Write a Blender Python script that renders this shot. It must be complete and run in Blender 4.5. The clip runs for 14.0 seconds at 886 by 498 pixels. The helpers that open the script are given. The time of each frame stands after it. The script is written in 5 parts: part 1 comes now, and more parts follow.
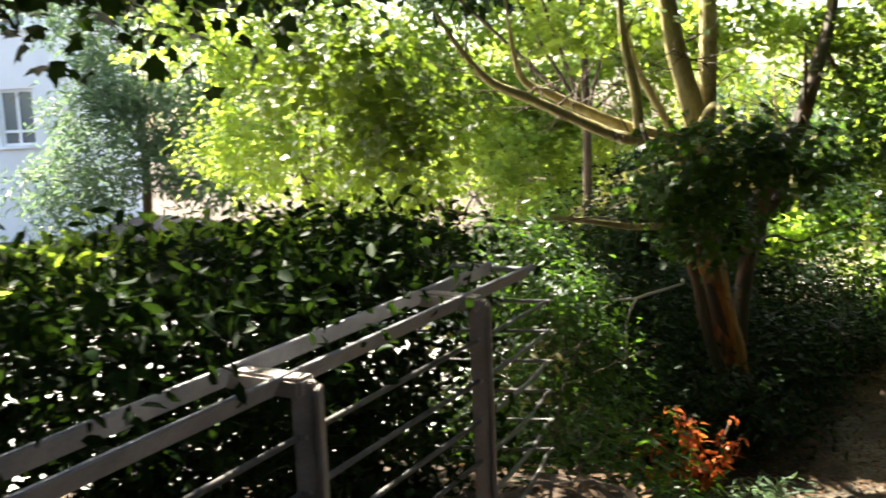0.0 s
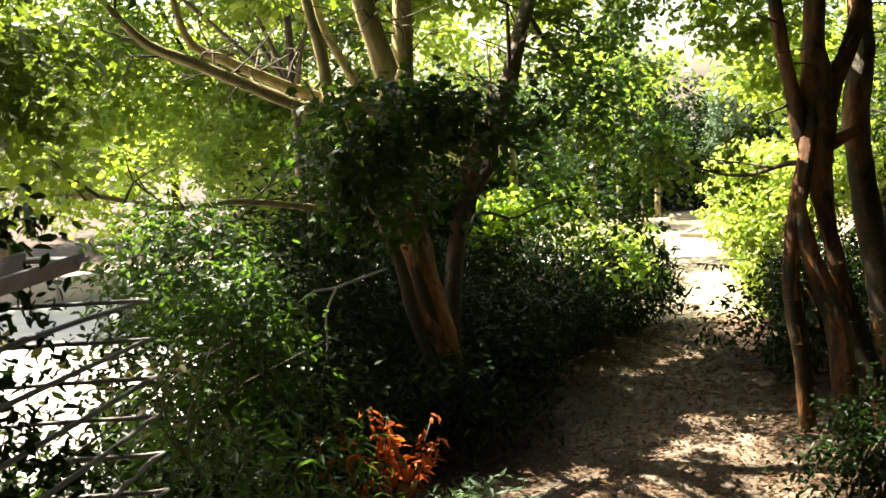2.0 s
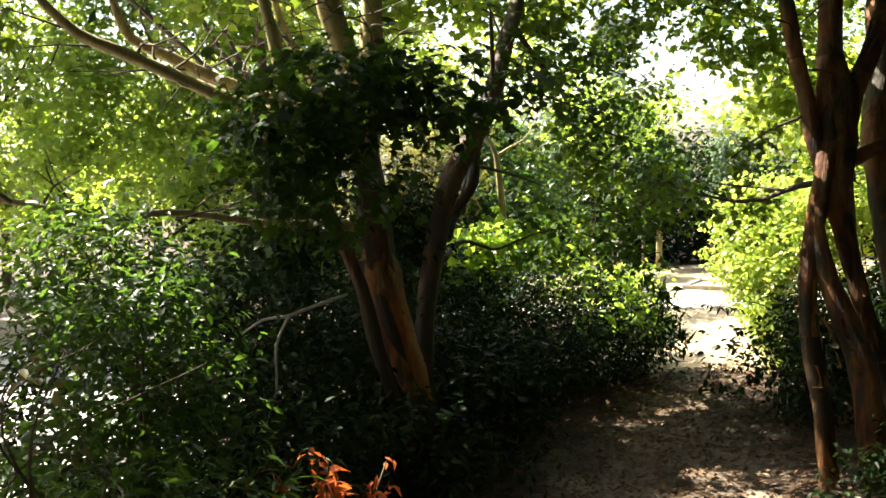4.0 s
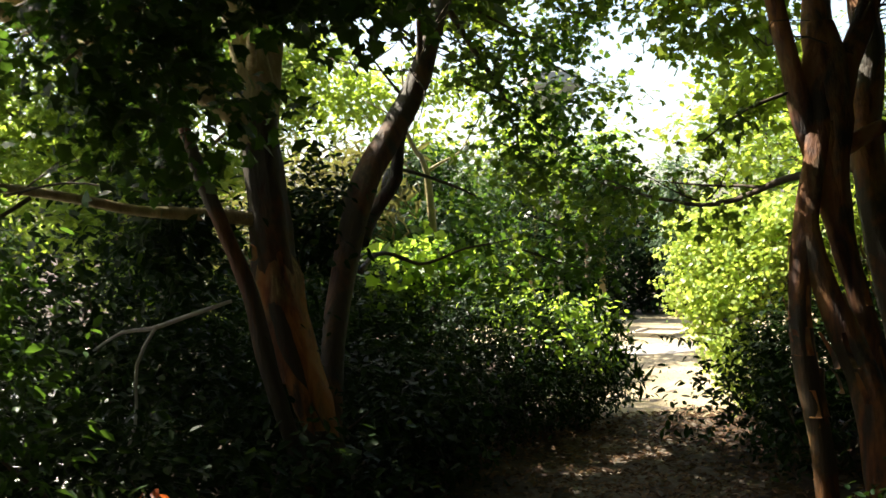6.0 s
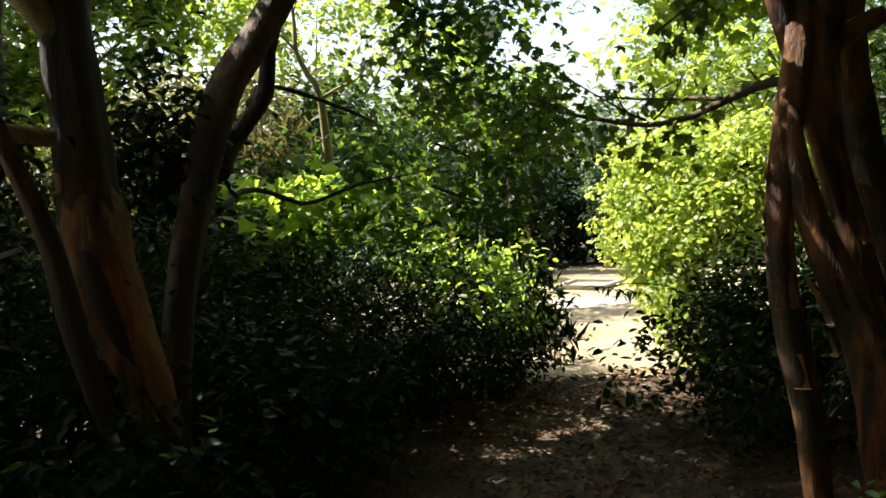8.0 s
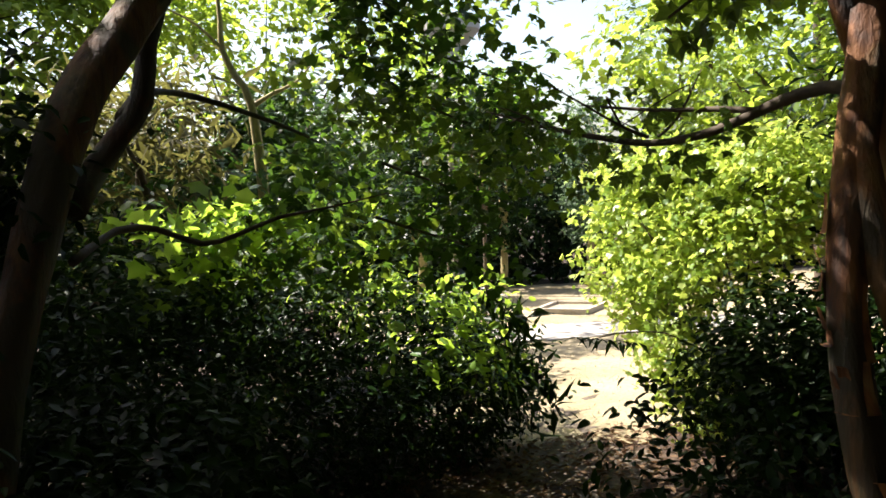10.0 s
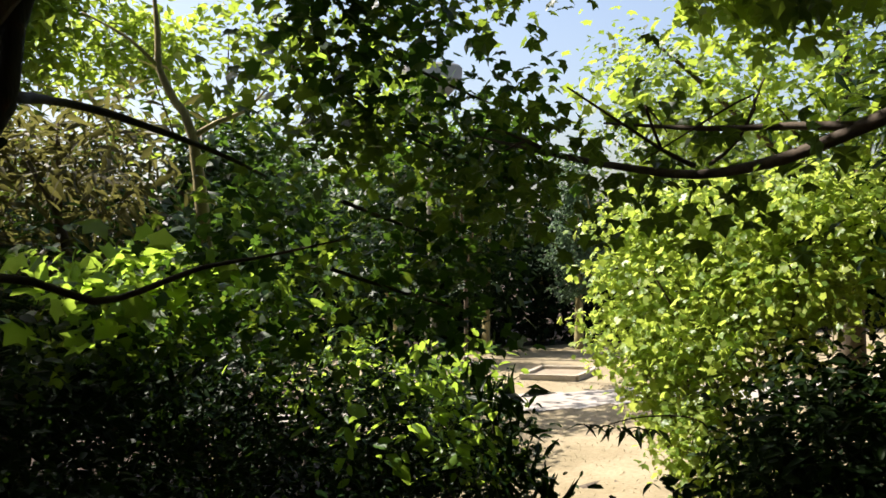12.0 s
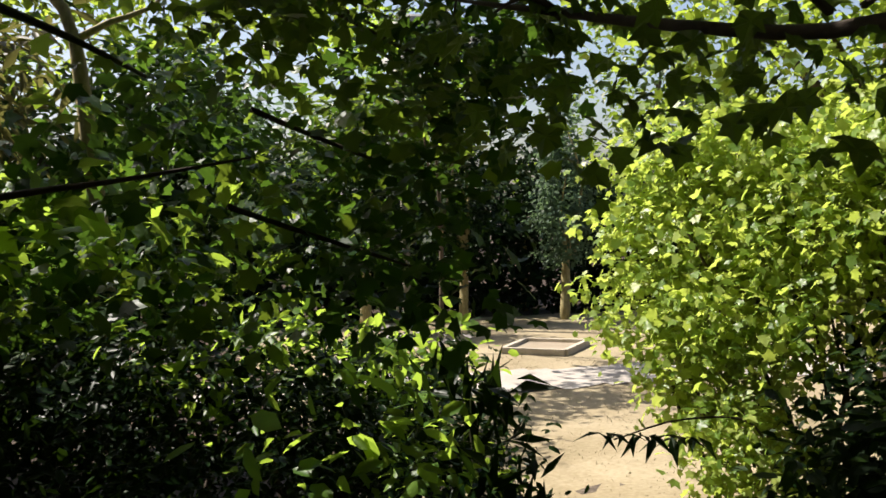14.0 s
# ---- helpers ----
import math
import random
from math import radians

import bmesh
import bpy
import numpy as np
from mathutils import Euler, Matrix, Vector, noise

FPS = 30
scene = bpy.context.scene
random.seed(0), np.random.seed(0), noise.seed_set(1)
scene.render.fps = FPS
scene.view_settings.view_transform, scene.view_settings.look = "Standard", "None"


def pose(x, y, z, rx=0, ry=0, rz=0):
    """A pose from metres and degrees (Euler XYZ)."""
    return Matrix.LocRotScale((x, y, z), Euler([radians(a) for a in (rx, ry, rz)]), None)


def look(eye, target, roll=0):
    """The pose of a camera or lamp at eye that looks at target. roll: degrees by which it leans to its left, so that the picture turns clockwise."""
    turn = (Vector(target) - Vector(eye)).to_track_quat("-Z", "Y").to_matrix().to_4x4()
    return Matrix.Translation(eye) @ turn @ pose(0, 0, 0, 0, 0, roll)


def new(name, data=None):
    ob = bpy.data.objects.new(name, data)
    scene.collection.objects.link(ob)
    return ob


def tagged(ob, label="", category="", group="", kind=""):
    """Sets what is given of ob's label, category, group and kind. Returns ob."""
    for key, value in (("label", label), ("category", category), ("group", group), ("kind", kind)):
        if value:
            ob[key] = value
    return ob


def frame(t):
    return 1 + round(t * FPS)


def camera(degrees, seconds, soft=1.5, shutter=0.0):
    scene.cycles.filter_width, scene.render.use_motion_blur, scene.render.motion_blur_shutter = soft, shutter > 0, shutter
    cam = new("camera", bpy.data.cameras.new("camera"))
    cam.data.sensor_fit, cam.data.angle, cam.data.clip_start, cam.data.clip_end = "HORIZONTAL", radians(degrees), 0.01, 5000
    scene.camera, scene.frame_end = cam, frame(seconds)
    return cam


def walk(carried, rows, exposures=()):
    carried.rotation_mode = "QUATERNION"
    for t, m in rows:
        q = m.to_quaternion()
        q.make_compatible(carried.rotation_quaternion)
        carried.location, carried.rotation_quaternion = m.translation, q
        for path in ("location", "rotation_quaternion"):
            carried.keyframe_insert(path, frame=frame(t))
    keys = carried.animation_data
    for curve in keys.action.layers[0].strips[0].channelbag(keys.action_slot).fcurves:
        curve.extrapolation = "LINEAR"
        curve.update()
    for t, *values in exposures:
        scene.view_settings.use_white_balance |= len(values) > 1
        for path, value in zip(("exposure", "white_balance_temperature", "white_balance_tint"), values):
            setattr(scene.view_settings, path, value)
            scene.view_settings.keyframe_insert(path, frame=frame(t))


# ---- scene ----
cam = camera(48.0, 14.0, 1.6, 0.25)
ROWS = [
    (0.0, 0.000, 0.000, 1.620, 82.50, 2.50, 0.00),
    (0.5, 0.150, 0.278, 1.582, 81.60, 2.57, -7.98),
    (1.0, 0.426, 0.489, 1.549, 80.81, 2.93, -12.52),
    (1.5, 0.588, 0.674, 1.509, 80.66, 3.20, -13.97),
    (2.0, 0.690, 0.909, 1.405, 81.35, 3.52, -13.83),
    (4.5, 1.219, 1.986, 0.855, 86.08, 2.41, -13.84),
    (5.0, 1.322, 2.295, 0.734, 87.00, 2.15, -14.54),
    (5.5, 1.432, 2.619, 0.583, 88.17, 2.09, -15.65),
    (6.0, 1.548, 2.988, 0.445, 88.99, 2.20, -17.11),
    (6.5, 1.706, 3.317, 0.330, 88.78, 2.46, -18.15),
    (7.0, 1.883, 3.644, 0.267, 87.61, 2.56, -19.22),
    (7.5, 2.009, 3.951, 0.268, 86.38, 2.63, -20.55),
    (10.0, 2.817, 5.424, 0.419, 86.40, 2.81, -22.52),
    (10.5, 2.897, 5.718, 0.412, 87.24, 2.59, -22.63),
    (11.0, 2.958, 5.936, 0.414, 88.10, 2.37, -23.10),
    (11.5, 3.095, 6.150, 0.401, 89.32, 2.19, -23.29),
    (12.0, 3.260, 6.457, 0.373, 89.59, 1.97, -23.72),
    (12.5, 3.412, 6.757, 0.359, 88.59, 1.88, -24.15),
    (13.0, 3.599, 7.076, 0.297, 88.11, 1.92, -24.17),
    (13.5, 3.744, 7.361, 0.285, 87.53, 1.82, -24.31),
    (14.0, 3.867, 7.680, 0.255, 87.69, 1.62, -24.92),
]
walk(cam, [(t, pose(x, y, z, rx, ry, rz)) for t, x, y, z, rx, ry, rz in ROWS], [(0.0, 3.2, 6900, 6), (1.0, 3.15, 7000, 8), (2.0, 3.0, 7200, 10), (4.5, 2.65, 6900, 10), (6.0, 2.25, 6800, 10), (7.5, 1.98, 6700, 10), (10.0, 1.95, 6500, 14), (11.0, 1.7, 6500, 14), (12.0, 1.3, 6500, 14), (13.0, 1.32, 6500, 14), (14.0, 1.08, 6500, 14)])

# ---- light ----
SUN_AZ, SUN_EL = -42.0, 52.0
TO_SUN = Vector((math.sin(radians(SUN_AZ)) * math.cos(radians(SUN_EL)), math.cos(radians(SUN_AZ)) * math.cos(radians(SUN_EL)), math.sin(radians(SUN_EL))))
world = bpy.data.worlds.new("sky")
scene.world = world
world.use_nodes = True
wn = world.node_tree.nodes
sky = wn.new("ShaderNodeTexSky")
sky.sky_type, sky.sun_disc = "NISHITA", False
sky.sun_elevation, sky.sun_rotation = radians(SUN_EL), radians(SUN_AZ)
sky.air_density, sky.dust_density = 1.0, 3.0
wn["Background"].inputs["Strength"].default_value = 0.085
world.node_tree.links.new(sky.outputs[0], wn["Background"].inputs["Color"])
sun = new("sun", bpy.data.lights.new("sun", "SUN"))
sun.data.energy, sun.data.angle, sun.data.color = 5.0, radians(0.53), (1.0, 0.94, 0.84)
sun.matrix_world = look(TO_SUN * 60, (0, 0, 0))

# ---- materials ----
GROUND = -1.35


def material(name):
    m = bpy.data.materials.new(name)
    m.use_nodes = True
    nt = m.node_tree
    return m, nt, nt.nodes, nt.links, nt.nodes["Principled BSDF"], nt.nodes["Material Output"]


def ramp(nodes, stops):
    r = nodes.new("ShaderNodeValToRGB")
    while len(r.color_ramp.elements) < len(stops):
        r.color_ramp.elements.new(0.5)
    for e, (p, c) in zip(r.color_ramp.elements, stops):
        e.position, e.color = p, (*c, 1)
    return r


def leaf_material(name, dark, mid, light, translucent, share=0.45, rough=0.5, spec=0.25):
    """A leaf blade: glossy cuticle above, light shining through, each blade of its own green."""
    m, nt, n, l, p, out = material(name)
    geo = n.new("ShaderNodeNewGeometry")
    pos = n.new("ShaderNodeTexNoise")
    pos.inputs["Scale"].default_value = 1.7
    mixv = n.new("ShaderNodeMath")
    mixv.operation = "MULTIPLY_ADD"
    mixv.inputs[1].default_value = 0.72
    sc = n.new("ShaderNodeMath")
    sc.operation = "MULTIPLY"
    sc.inputs[1].default_value = 0.3
    l.new(geo.outputs["Position"], pos.inputs["Vector"])
    l.new(pos.outputs["Fac"], sc.inputs[0])
    l.new(geo.outputs["Random Per Island"], mixv.inputs[0])
    l.new(sc.outputs[0], mixv.inputs[2])
    r = ramp(n, [(0.0, dark), (0.5, mid), (1.0, light)])
    l.new(mixv.outputs[0], r.inputs[0])
    vein = n.new("ShaderNodeTexNoise")
    vein.inputs["Scale"].default_value = 60
    l.new(geo.outputs["Position"], vein.inputs["Vector"])
    mul = n.new("ShaderNodeMix")
    mul.data_type, mul.blend_type = "RGBA", "MULTIPLY"
    mul.inputs["Factor"].default_value = 0.5
    l.new(r.outputs[0], mul.inputs["A"])
    l.new(vein.outputs["Fac"], mul.inputs["B"])
    l.new(mul.outputs["Result"], p.inputs["Base Color"])
    p.inputs["Roughness"].default_value = rough
    p.inputs["Specular IOR Level"].default_value = spec
    t = n.new("ShaderNodeBsdfTranslucent")
    tc = n.new("ShaderNodeMix")
    tc.data_type, tc.blend_type = "RGBA", "MIX"
    tc.inputs["Factor"].default_value = 0.55
    l.new(r.outputs[0], tc.inputs["A"])
    tc.inputs["B"].default_value = (*translucent, 1)
    l.new(tc.outputs["Result"], t.inputs["Color"])
    mx = n.new("ShaderNodeMixShader")
    mx.inputs[0].default_value = share
    l.new(p.outputs[0], mx.inputs[1])
    l.new(t.outputs[0], mx.inputs[2])
    l.new(mx.outputs[0], out.inputs["Surface"])
    return m


def surface(name, stops, scale=4.0, stretch=(1, 1, 1), rough=0.8, metal=0.0, bump=0.3, fine=40.0, spec=0.3):
    """A rough surface: two sizes of noise for colour and relief."""
    m, nt, n, l, p, out = material(name)
    tc = n.new("ShaderNodeTexCoord")
    mp = n.new("ShaderNodeMapping")
    mp.inputs["Scale"].default_value = stretch
    l.new(tc.outputs["Object"], mp.inputs["Vector"])
    a = n.new("ShaderNodeTexNoise")
    a.inputs["Scale"].default_value, a.inputs["Detail"].default_value, a.inputs["Roughness"].default_value = scale, 6, 0.65
    b = n.new("ShaderNodeTexNoise")
    b.inputs["Scale"].default_value, b.inputs["Detail"].default_value = fine, 4
    l.new(mp.outputs[0], a.inputs["Vector"])
    l.new(mp.outputs[0], b.inputs["Vector"])
    s = n.new("ShaderNodeMath")
    s.operation = "MULTIPLY_ADD"
    s.inputs[1].default_value = 0.35
    q = n.new("ShaderNodeMath")
    q.operation = "MULTIPLY"
    q.inputs[1].default_value = 0.7
    l.new(a.outputs["Fac"], q.inputs[0])
    l.new(b.outputs["Fac"], s.inputs[0])
    l.new(q.outputs[0], s.inputs[2])
    r = ramp(n, stops)
    l.new(s.outputs[0], r.inputs[0])
    l.new(r.outputs[0], p.inputs["Base Color"])
    bp = n.new("ShaderNodeBump")
    bp.inputs["Strength"].default_value, bp.inputs["Distance"].default_value = bump, 0.02
    l.new(s.outputs[0], bp.inputs["Height"])
    l.new(bp.outputs[0], p.inputs["Normal"])
    p.inputs["Roughness"].default_value, p.inputs["Metallic"].default_value = rough, metal
    p.inputs["Specular IOR Level"].default_value = spec
    return m


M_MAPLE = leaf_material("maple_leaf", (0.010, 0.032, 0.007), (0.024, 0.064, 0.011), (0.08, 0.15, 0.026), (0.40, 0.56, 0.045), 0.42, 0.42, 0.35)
# also serves as the sunlit copy of the maple leaf on upper boughs
M_YELLOW = leaf_material("yellow_green_leaf", (0.028, 0.095, 0.016), (0.12, 0.225, 0.034), (0.28, 0.37, 0.085), (0.62, 0.76, 0.075), 0.55, 0.42, 0.35)
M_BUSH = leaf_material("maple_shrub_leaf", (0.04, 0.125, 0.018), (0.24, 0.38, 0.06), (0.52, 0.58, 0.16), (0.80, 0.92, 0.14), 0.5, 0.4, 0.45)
# near-black, so that part of the shade lies in the leaf colour
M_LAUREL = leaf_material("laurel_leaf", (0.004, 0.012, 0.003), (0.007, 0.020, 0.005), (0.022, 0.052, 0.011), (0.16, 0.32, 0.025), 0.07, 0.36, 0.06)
# darkened to put some of the shade on hedge and undergrowth into the colour
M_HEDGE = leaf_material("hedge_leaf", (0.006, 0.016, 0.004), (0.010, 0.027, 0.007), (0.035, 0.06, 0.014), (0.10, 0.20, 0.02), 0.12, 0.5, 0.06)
# deep green; also the shaded copy of the maple leaf on the left tree
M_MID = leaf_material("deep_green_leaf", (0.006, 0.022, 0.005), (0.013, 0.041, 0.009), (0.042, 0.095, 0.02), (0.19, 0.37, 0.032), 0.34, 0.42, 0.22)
# bright copy for leaves in the sun: sunlight is put into the colour
M_LIT = leaf_material("sunlit_leaf", (0.06, 0.15, 0.022), (0.12, 0.25, 0.034), (0.22, 0.35, 0.05), (0.64, 0.86, 0.085), 0.55, 0.4, 0.35)
M_BLUE = leaf_material("grey_green_leaf", (0.045, 0.085, 0.052), (0.075, 0.13, 0.078), (0.13, 0.19, 0.105), (0.22, 0.34, 0.13), 0.42)
# far hedge leaf; low transmission for the unseen crowns added to block light
M_DARK = leaf_material("hedge_and_canopy_leaf", (0.008, 0.021, 0.008), (0.014, 0.031, 0.011), (0.026, 0.047, 0.015), (0.05, 0.10, 0.02), 0.12, 0.6, 0.06)
M_RED = leaf_material("rust_leaf", (0.28, 0.05, 0.016), (0.46, 0.10, 0.026), (0.58, 0.17, 0.04), (0.85, 0.2, 0.035), 0.4)
M_TAN = leaf_material("tan_leaf", (0.05, 0.046, 0.017), (0.09, 0.082, 0.029), (0.15, 0.14, 0.046), (0.25, 0.245, 0.06), 0.4)
M_DEAD = leaf_material("dead_leaf", (0.045, 0.025, 0.013), (0.11, 0.06, 0.03), (0.28, 0.18, 0.10), (0.3, 0.16, 0.06), 0.15, 0.7, 0.2)
M_FLOWER = leaf_material("flower", (0.55, 0.45, 0.50), (0.72, 0.66, 0.68), (0.8, 0.76, 0.78), (0.7, 0.6, 0.62), 0.3)
def bark_material(name, tone, moss):
    """Peeling bark: orange fresh patches, dark old strips and an olive film of moss (less with a higher number)."""
    m, nt, n, l, p, out = material(name)
    tc = n.new("ShaderNodeTexCoord")

    def tex(stretch, scale, detail=5.0, rough=0.6):
        mp = n.new("ShaderNodeMapping")
        mp.inputs["Scale"].default_value = stretch
        l.new(tc.outputs["Object"], mp.inputs["Vector"])
        t = n.new("ShaderNodeTexNoise")
        t.inputs["Scale"].default_value, t.inputs["Detail"].default_value, t.inputs["Roughness"].default_value = scale, detail, rough
        t.inputs["Distortion"].default_value = 0.6
        l.new(mp.outputs[0], t.inputs["Vector"])
        return t

    strips, patches, film, grain = tex((1.7, 1.7, 0.4), 4.0), tex((1, 1, 0.5), 3.6), tex((1, 1, 0.55), 2.6), tex((6, 6, 1.2), 9.0)
    shade = lambda stops: [(p_, tuple(tone * v_ for v_ in c_)) for p_, c_ in stops]
    a = ramp(n, shade([(0.34, (0.05, 0.020, 0.008)), (0.43, (0.21, 0.072, 0.018)), (0.52, (0.42, 0.165, 0.038)), (0.66, (0.50, 0.27, 0.085))]))
    b = ramp(n, shade([(0.3, (0.12, 0.078, 0.030)), (0.6, (0.36, 0.235, 0.085)), (0.75, (0.54, 0.41, 0.19))]))
    l.new(strips.outputs["Fac"], a.inputs[0])
    l.new(grain.outputs["Fac"], b.inputs[0])
    pm = ramp(n, [(0.54, (0, 0, 0)), (0.64, (1, 1, 1))])
    l.new(patches.outputs["Fac"], pm.inputs[0])
    m1 = n.new("ShaderNodeMix")
    m1.data_type = "RGBA"
    l.new(pm.outputs[0], m1.inputs["Factor"])
    l.new(a.outputs[0], m1.inputs["A"])
    l.new(b.outputs[0], m1.inputs["B"])
    fm = ramp(n, [(moss, (0, 0, 0)), (moss + 0.08, (0.92, 0.92, 0.92))])
    l.new(film.outputs["Fac"], fm.inputs[0])
    m2 = n.new("ShaderNodeMix")
    m2.data_type = "RGBA"
    l.new(fm.outputs[0], m2.inputs["Factor"])
    l.new(m1.outputs["Result"], m2.inputs["A"])
    m2.inputs["B"].default_value = (0.04, 0.034, 0.018, 1)
    l.new(m2.outputs["Result"], p.inputs["Base Color"])
    hs = n.new("ShaderNodeMath")
    hs.operation = "ADD"
    l.new(strips.outputs["Fac"], hs.inputs[0])
    l.new(grain.outputs["Fac"], hs.inputs[1])
    bp = n.new("ShaderNodeBump")
    bp.inputs["Strength"].default_value, bp.inputs["Distance"].default_value = 0.55, 0.02
    l.new(hs.outputs[0], bp.inputs["Height"])
    l.new(bp.outputs[0], p.inputs["Normal"])
    p.inputs["Roughness"].default_value = 0.75
    return m


# mossy bark, its low tone also holding the shade on the left trunk
M_BARK = bark_material("shaded_mossy_orange_bark", 0.27, 0.44)
M_PEELED = bark_material("freshly_peeled_bark", 0.85, 0.6)
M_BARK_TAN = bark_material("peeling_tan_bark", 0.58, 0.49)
# raised paler to hold the sunlight on the left tree's limbs
M_BARK2 = surface("sunlit_grey_bark", [(0.3, (0.12, 0.10, 0.042)), (0.55, (0.31, 0.26, 0.12)), (0.75, (0.48, 0.42, 0.23))], 7.0, (1.5, 1.5, 0.5), 0.8, 0, 0.6, 40)
M_TWIG = surface("twig_bark", [(0.3, (0.035, 0.025, 0.016)), (0.7, (0.10, 0.075, 0.048))], 9.0, (1, 1, 1), 0.8, 0, 0.4, 60)
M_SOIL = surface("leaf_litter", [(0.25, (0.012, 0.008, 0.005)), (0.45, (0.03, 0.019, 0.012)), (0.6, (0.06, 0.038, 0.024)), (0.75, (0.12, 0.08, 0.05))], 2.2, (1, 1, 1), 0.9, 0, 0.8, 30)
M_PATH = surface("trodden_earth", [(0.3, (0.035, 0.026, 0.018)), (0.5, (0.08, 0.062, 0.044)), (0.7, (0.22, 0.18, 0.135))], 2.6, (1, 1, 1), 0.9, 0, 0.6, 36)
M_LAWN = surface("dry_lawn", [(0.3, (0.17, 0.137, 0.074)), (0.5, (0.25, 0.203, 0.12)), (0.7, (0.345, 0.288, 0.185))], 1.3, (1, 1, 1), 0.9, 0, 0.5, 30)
M_PAVE = surface("pale_paving", [(0.3, (0.34, 0.32, 0.29)), (0.5, (0.43, 0.41, 0.38)), (0.7, (0.52, 0.50, 0.47))], 1.5, (1, 1, 1), 0.85, 0, 0.2, 50)
M_GRAVEL = surface("pale_gravel", [(0.3, (0.27, 0.24, 0.20)), (0.5, (0.35, 0.315, 0.27)), (0.7, (0.42, 0.385, 0.34))], 2.5, (1, 1, 1), 0.9, 0, 0.4, 60)
M_STEEL = surface("grey_painted_steel", [(0.3, (0.24, 0.245, 0.265)), (0.55, (0.36, 0.36, 0.38)), (0.75, (0.46, 0.45, 0.44))], 9.0, (1, 1, 1), 0.5, 0.3, 0.15, 90, 0.5)
# rods darker than the bars: their backlit look is put into the colour
M_ROD = surface("backlit_rod", [(0.3, (0.07, 0.065, 0.06)), (0.55, (0.13, 0.125, 0.12)), (0.75, (0.22, 0.20, 0.18))], 12.0, (1, 1, 1), 0.55, 0.2, 0.2, 90, 0.4)
M_RUST = surface("rusty_steel", [(0.3, (0.17, 0.11, 0.085)), (0.42, (0.34, 0.28, 0.25)), (0.75, (0.46, 0.41, 0.37))], 11.0, (1, 1, 1), 0.65, 0.3, 0.25, 90, 0.4)
M_RENDER = surface("white_render", [(0.3, (0.66, 0.66, 0.68)), (0.7, (0.78, 0.78, 0.80))], 0.8, (1, 1, 1), 0.85, 0, 0.1, 30)
M_WOOD = surface("weathered_timber", [(0.3, (0.33, 0.28, 0.21)), (0.7, (0.52, 0.46, 0.37))], 6.0, (1, 1, 1), 0.8, 0, 0.3, 40)
M_POST = surface("grey_timber_post", [(0.3, (0.12, 0.11, 0.085)), (0.7, (0.26, 0.24, 0.19))], 6.0, (1, 1, 0.3), 0.85, 0, 0.3, 50)
M_SAND = surface("sand", [(0.3, (0.22, 0.18, 0.125)), (0.7, (0.30, 0.25, 0.18))], 4.0, (1, 1, 1), 0.95, 0, 0.3, 60)
M_STONE = surface("sandstone", [(0.3, (0.34, 0.29, 0.22)), (0.7, (0.48, 0.42, 0.33))], 3.0, (1, 1, 1), 0.9, 0, 0.4, 40)
M_CONC = surface("tower_concrete", [(0.3, (0.40, 0.37, 0.32)), (0.7, (0.52, 0.48, 0.42))], 2.0, (1, 1, 1), 0.85, 0, 0.2, 30)
M_PVC = surface("white_frame", [(0.3, (0.74, 0.74, 0.75)), (0.7, (0.82, 0.82, 0.82))], 3.0, (1, 1, 1), 0.4, 0, 0.02, 30)
# bare dead twig, made paler to hold the sun on it
M_DEADWOOD = surface("sunlit_deadwood", [(0.3, (0.30, 0.27, 0.22)), (0.7, (0.56, 0.53, 0.47))], 9.0, (1, 1, 1), 0.8, 0, 0.3, 60)
M_GLASS, _nt, _n, _l, _p, _o = material("window_glass")
_p.inputs["Base Color"].default_value = (0.10, 0.13, 0.15, 1)
_p.inputs["Roughness"].default_value, _p.inputs["Specular IOR Level"].default_value = 0.06, 0.8

# ---- mesh helpers ----


def mesh_object(name, verts, faces, mat, parent=None, label="", smooth=False):
    me = bpy.data.meshes.new(name)
    me.from_pydata([tuple(v) for v in verts], [], faces)
    me.materials.append(mat)
    me.polygons.foreach_set("use_smooth", [smooth] * len(me.polygons))
    me.update()
    ob = new(name, me)
    if parent is not None:
        ob.parent = parent
        ob.matrix_parent_inverse = parent.matrix_world.inverted()
    return tagged(ob, label)


def part(name, bm, mat, parent, label="", smooth=False):
    me = bpy.data.meshes.new(name)
    bm.to_mesh(me)
    bm.free()
    me.materials.append(mat)
    me.polygons.foreach_set("use_smooth", [smooth] * len(me.polygons))
    ob = new(name, me)
    if parent is not None:
        ob.parent = parent
        ob.matrix_parent_inverse = parent.matrix_world.inverted()
    return tagged(ob, label)


def thing(name, at, label, category, group="", kind=""):
    e = new(name)
    e.empty_display_size = 0.1
    e.matrix_world = Matrix.Translation(at)
    return tagged(e, label, category, group, kind)


def spline(pts, radii, step=0.09):
    """Points and radii along a Catmull-Rom curve."""
    p = [np.array(q, float) for q in pts]
    p = [2 * p[0] - p[1]] + p + [2 * p[-1] - p[-2]]
    r = list(radii)
    if len(r) == 2:
        r = list(np.linspace(r[0], r[1], len(pts)))
    out, rad = [], []
    for i in range(1, len(p) - 2):
        n = max(2, int(np.linalg.norm(p[i + 1] - p[i]) / step))
        for k in range(n):
            u = k / n
            a, b, c, d = p[i - 1:i + 3]
            out.append(0.5 * (2 * b + (c - a) * u + (2 * a - 5 * b + 4 * c - d) * u * u + (3 * b - a - 3 * c + d) * u ** 3))
            rad.append(r[i - 1] * (1 - u) + r[i] * u)
    out.append(p[-2])
    rad.append(r[-1])
    return out, rad


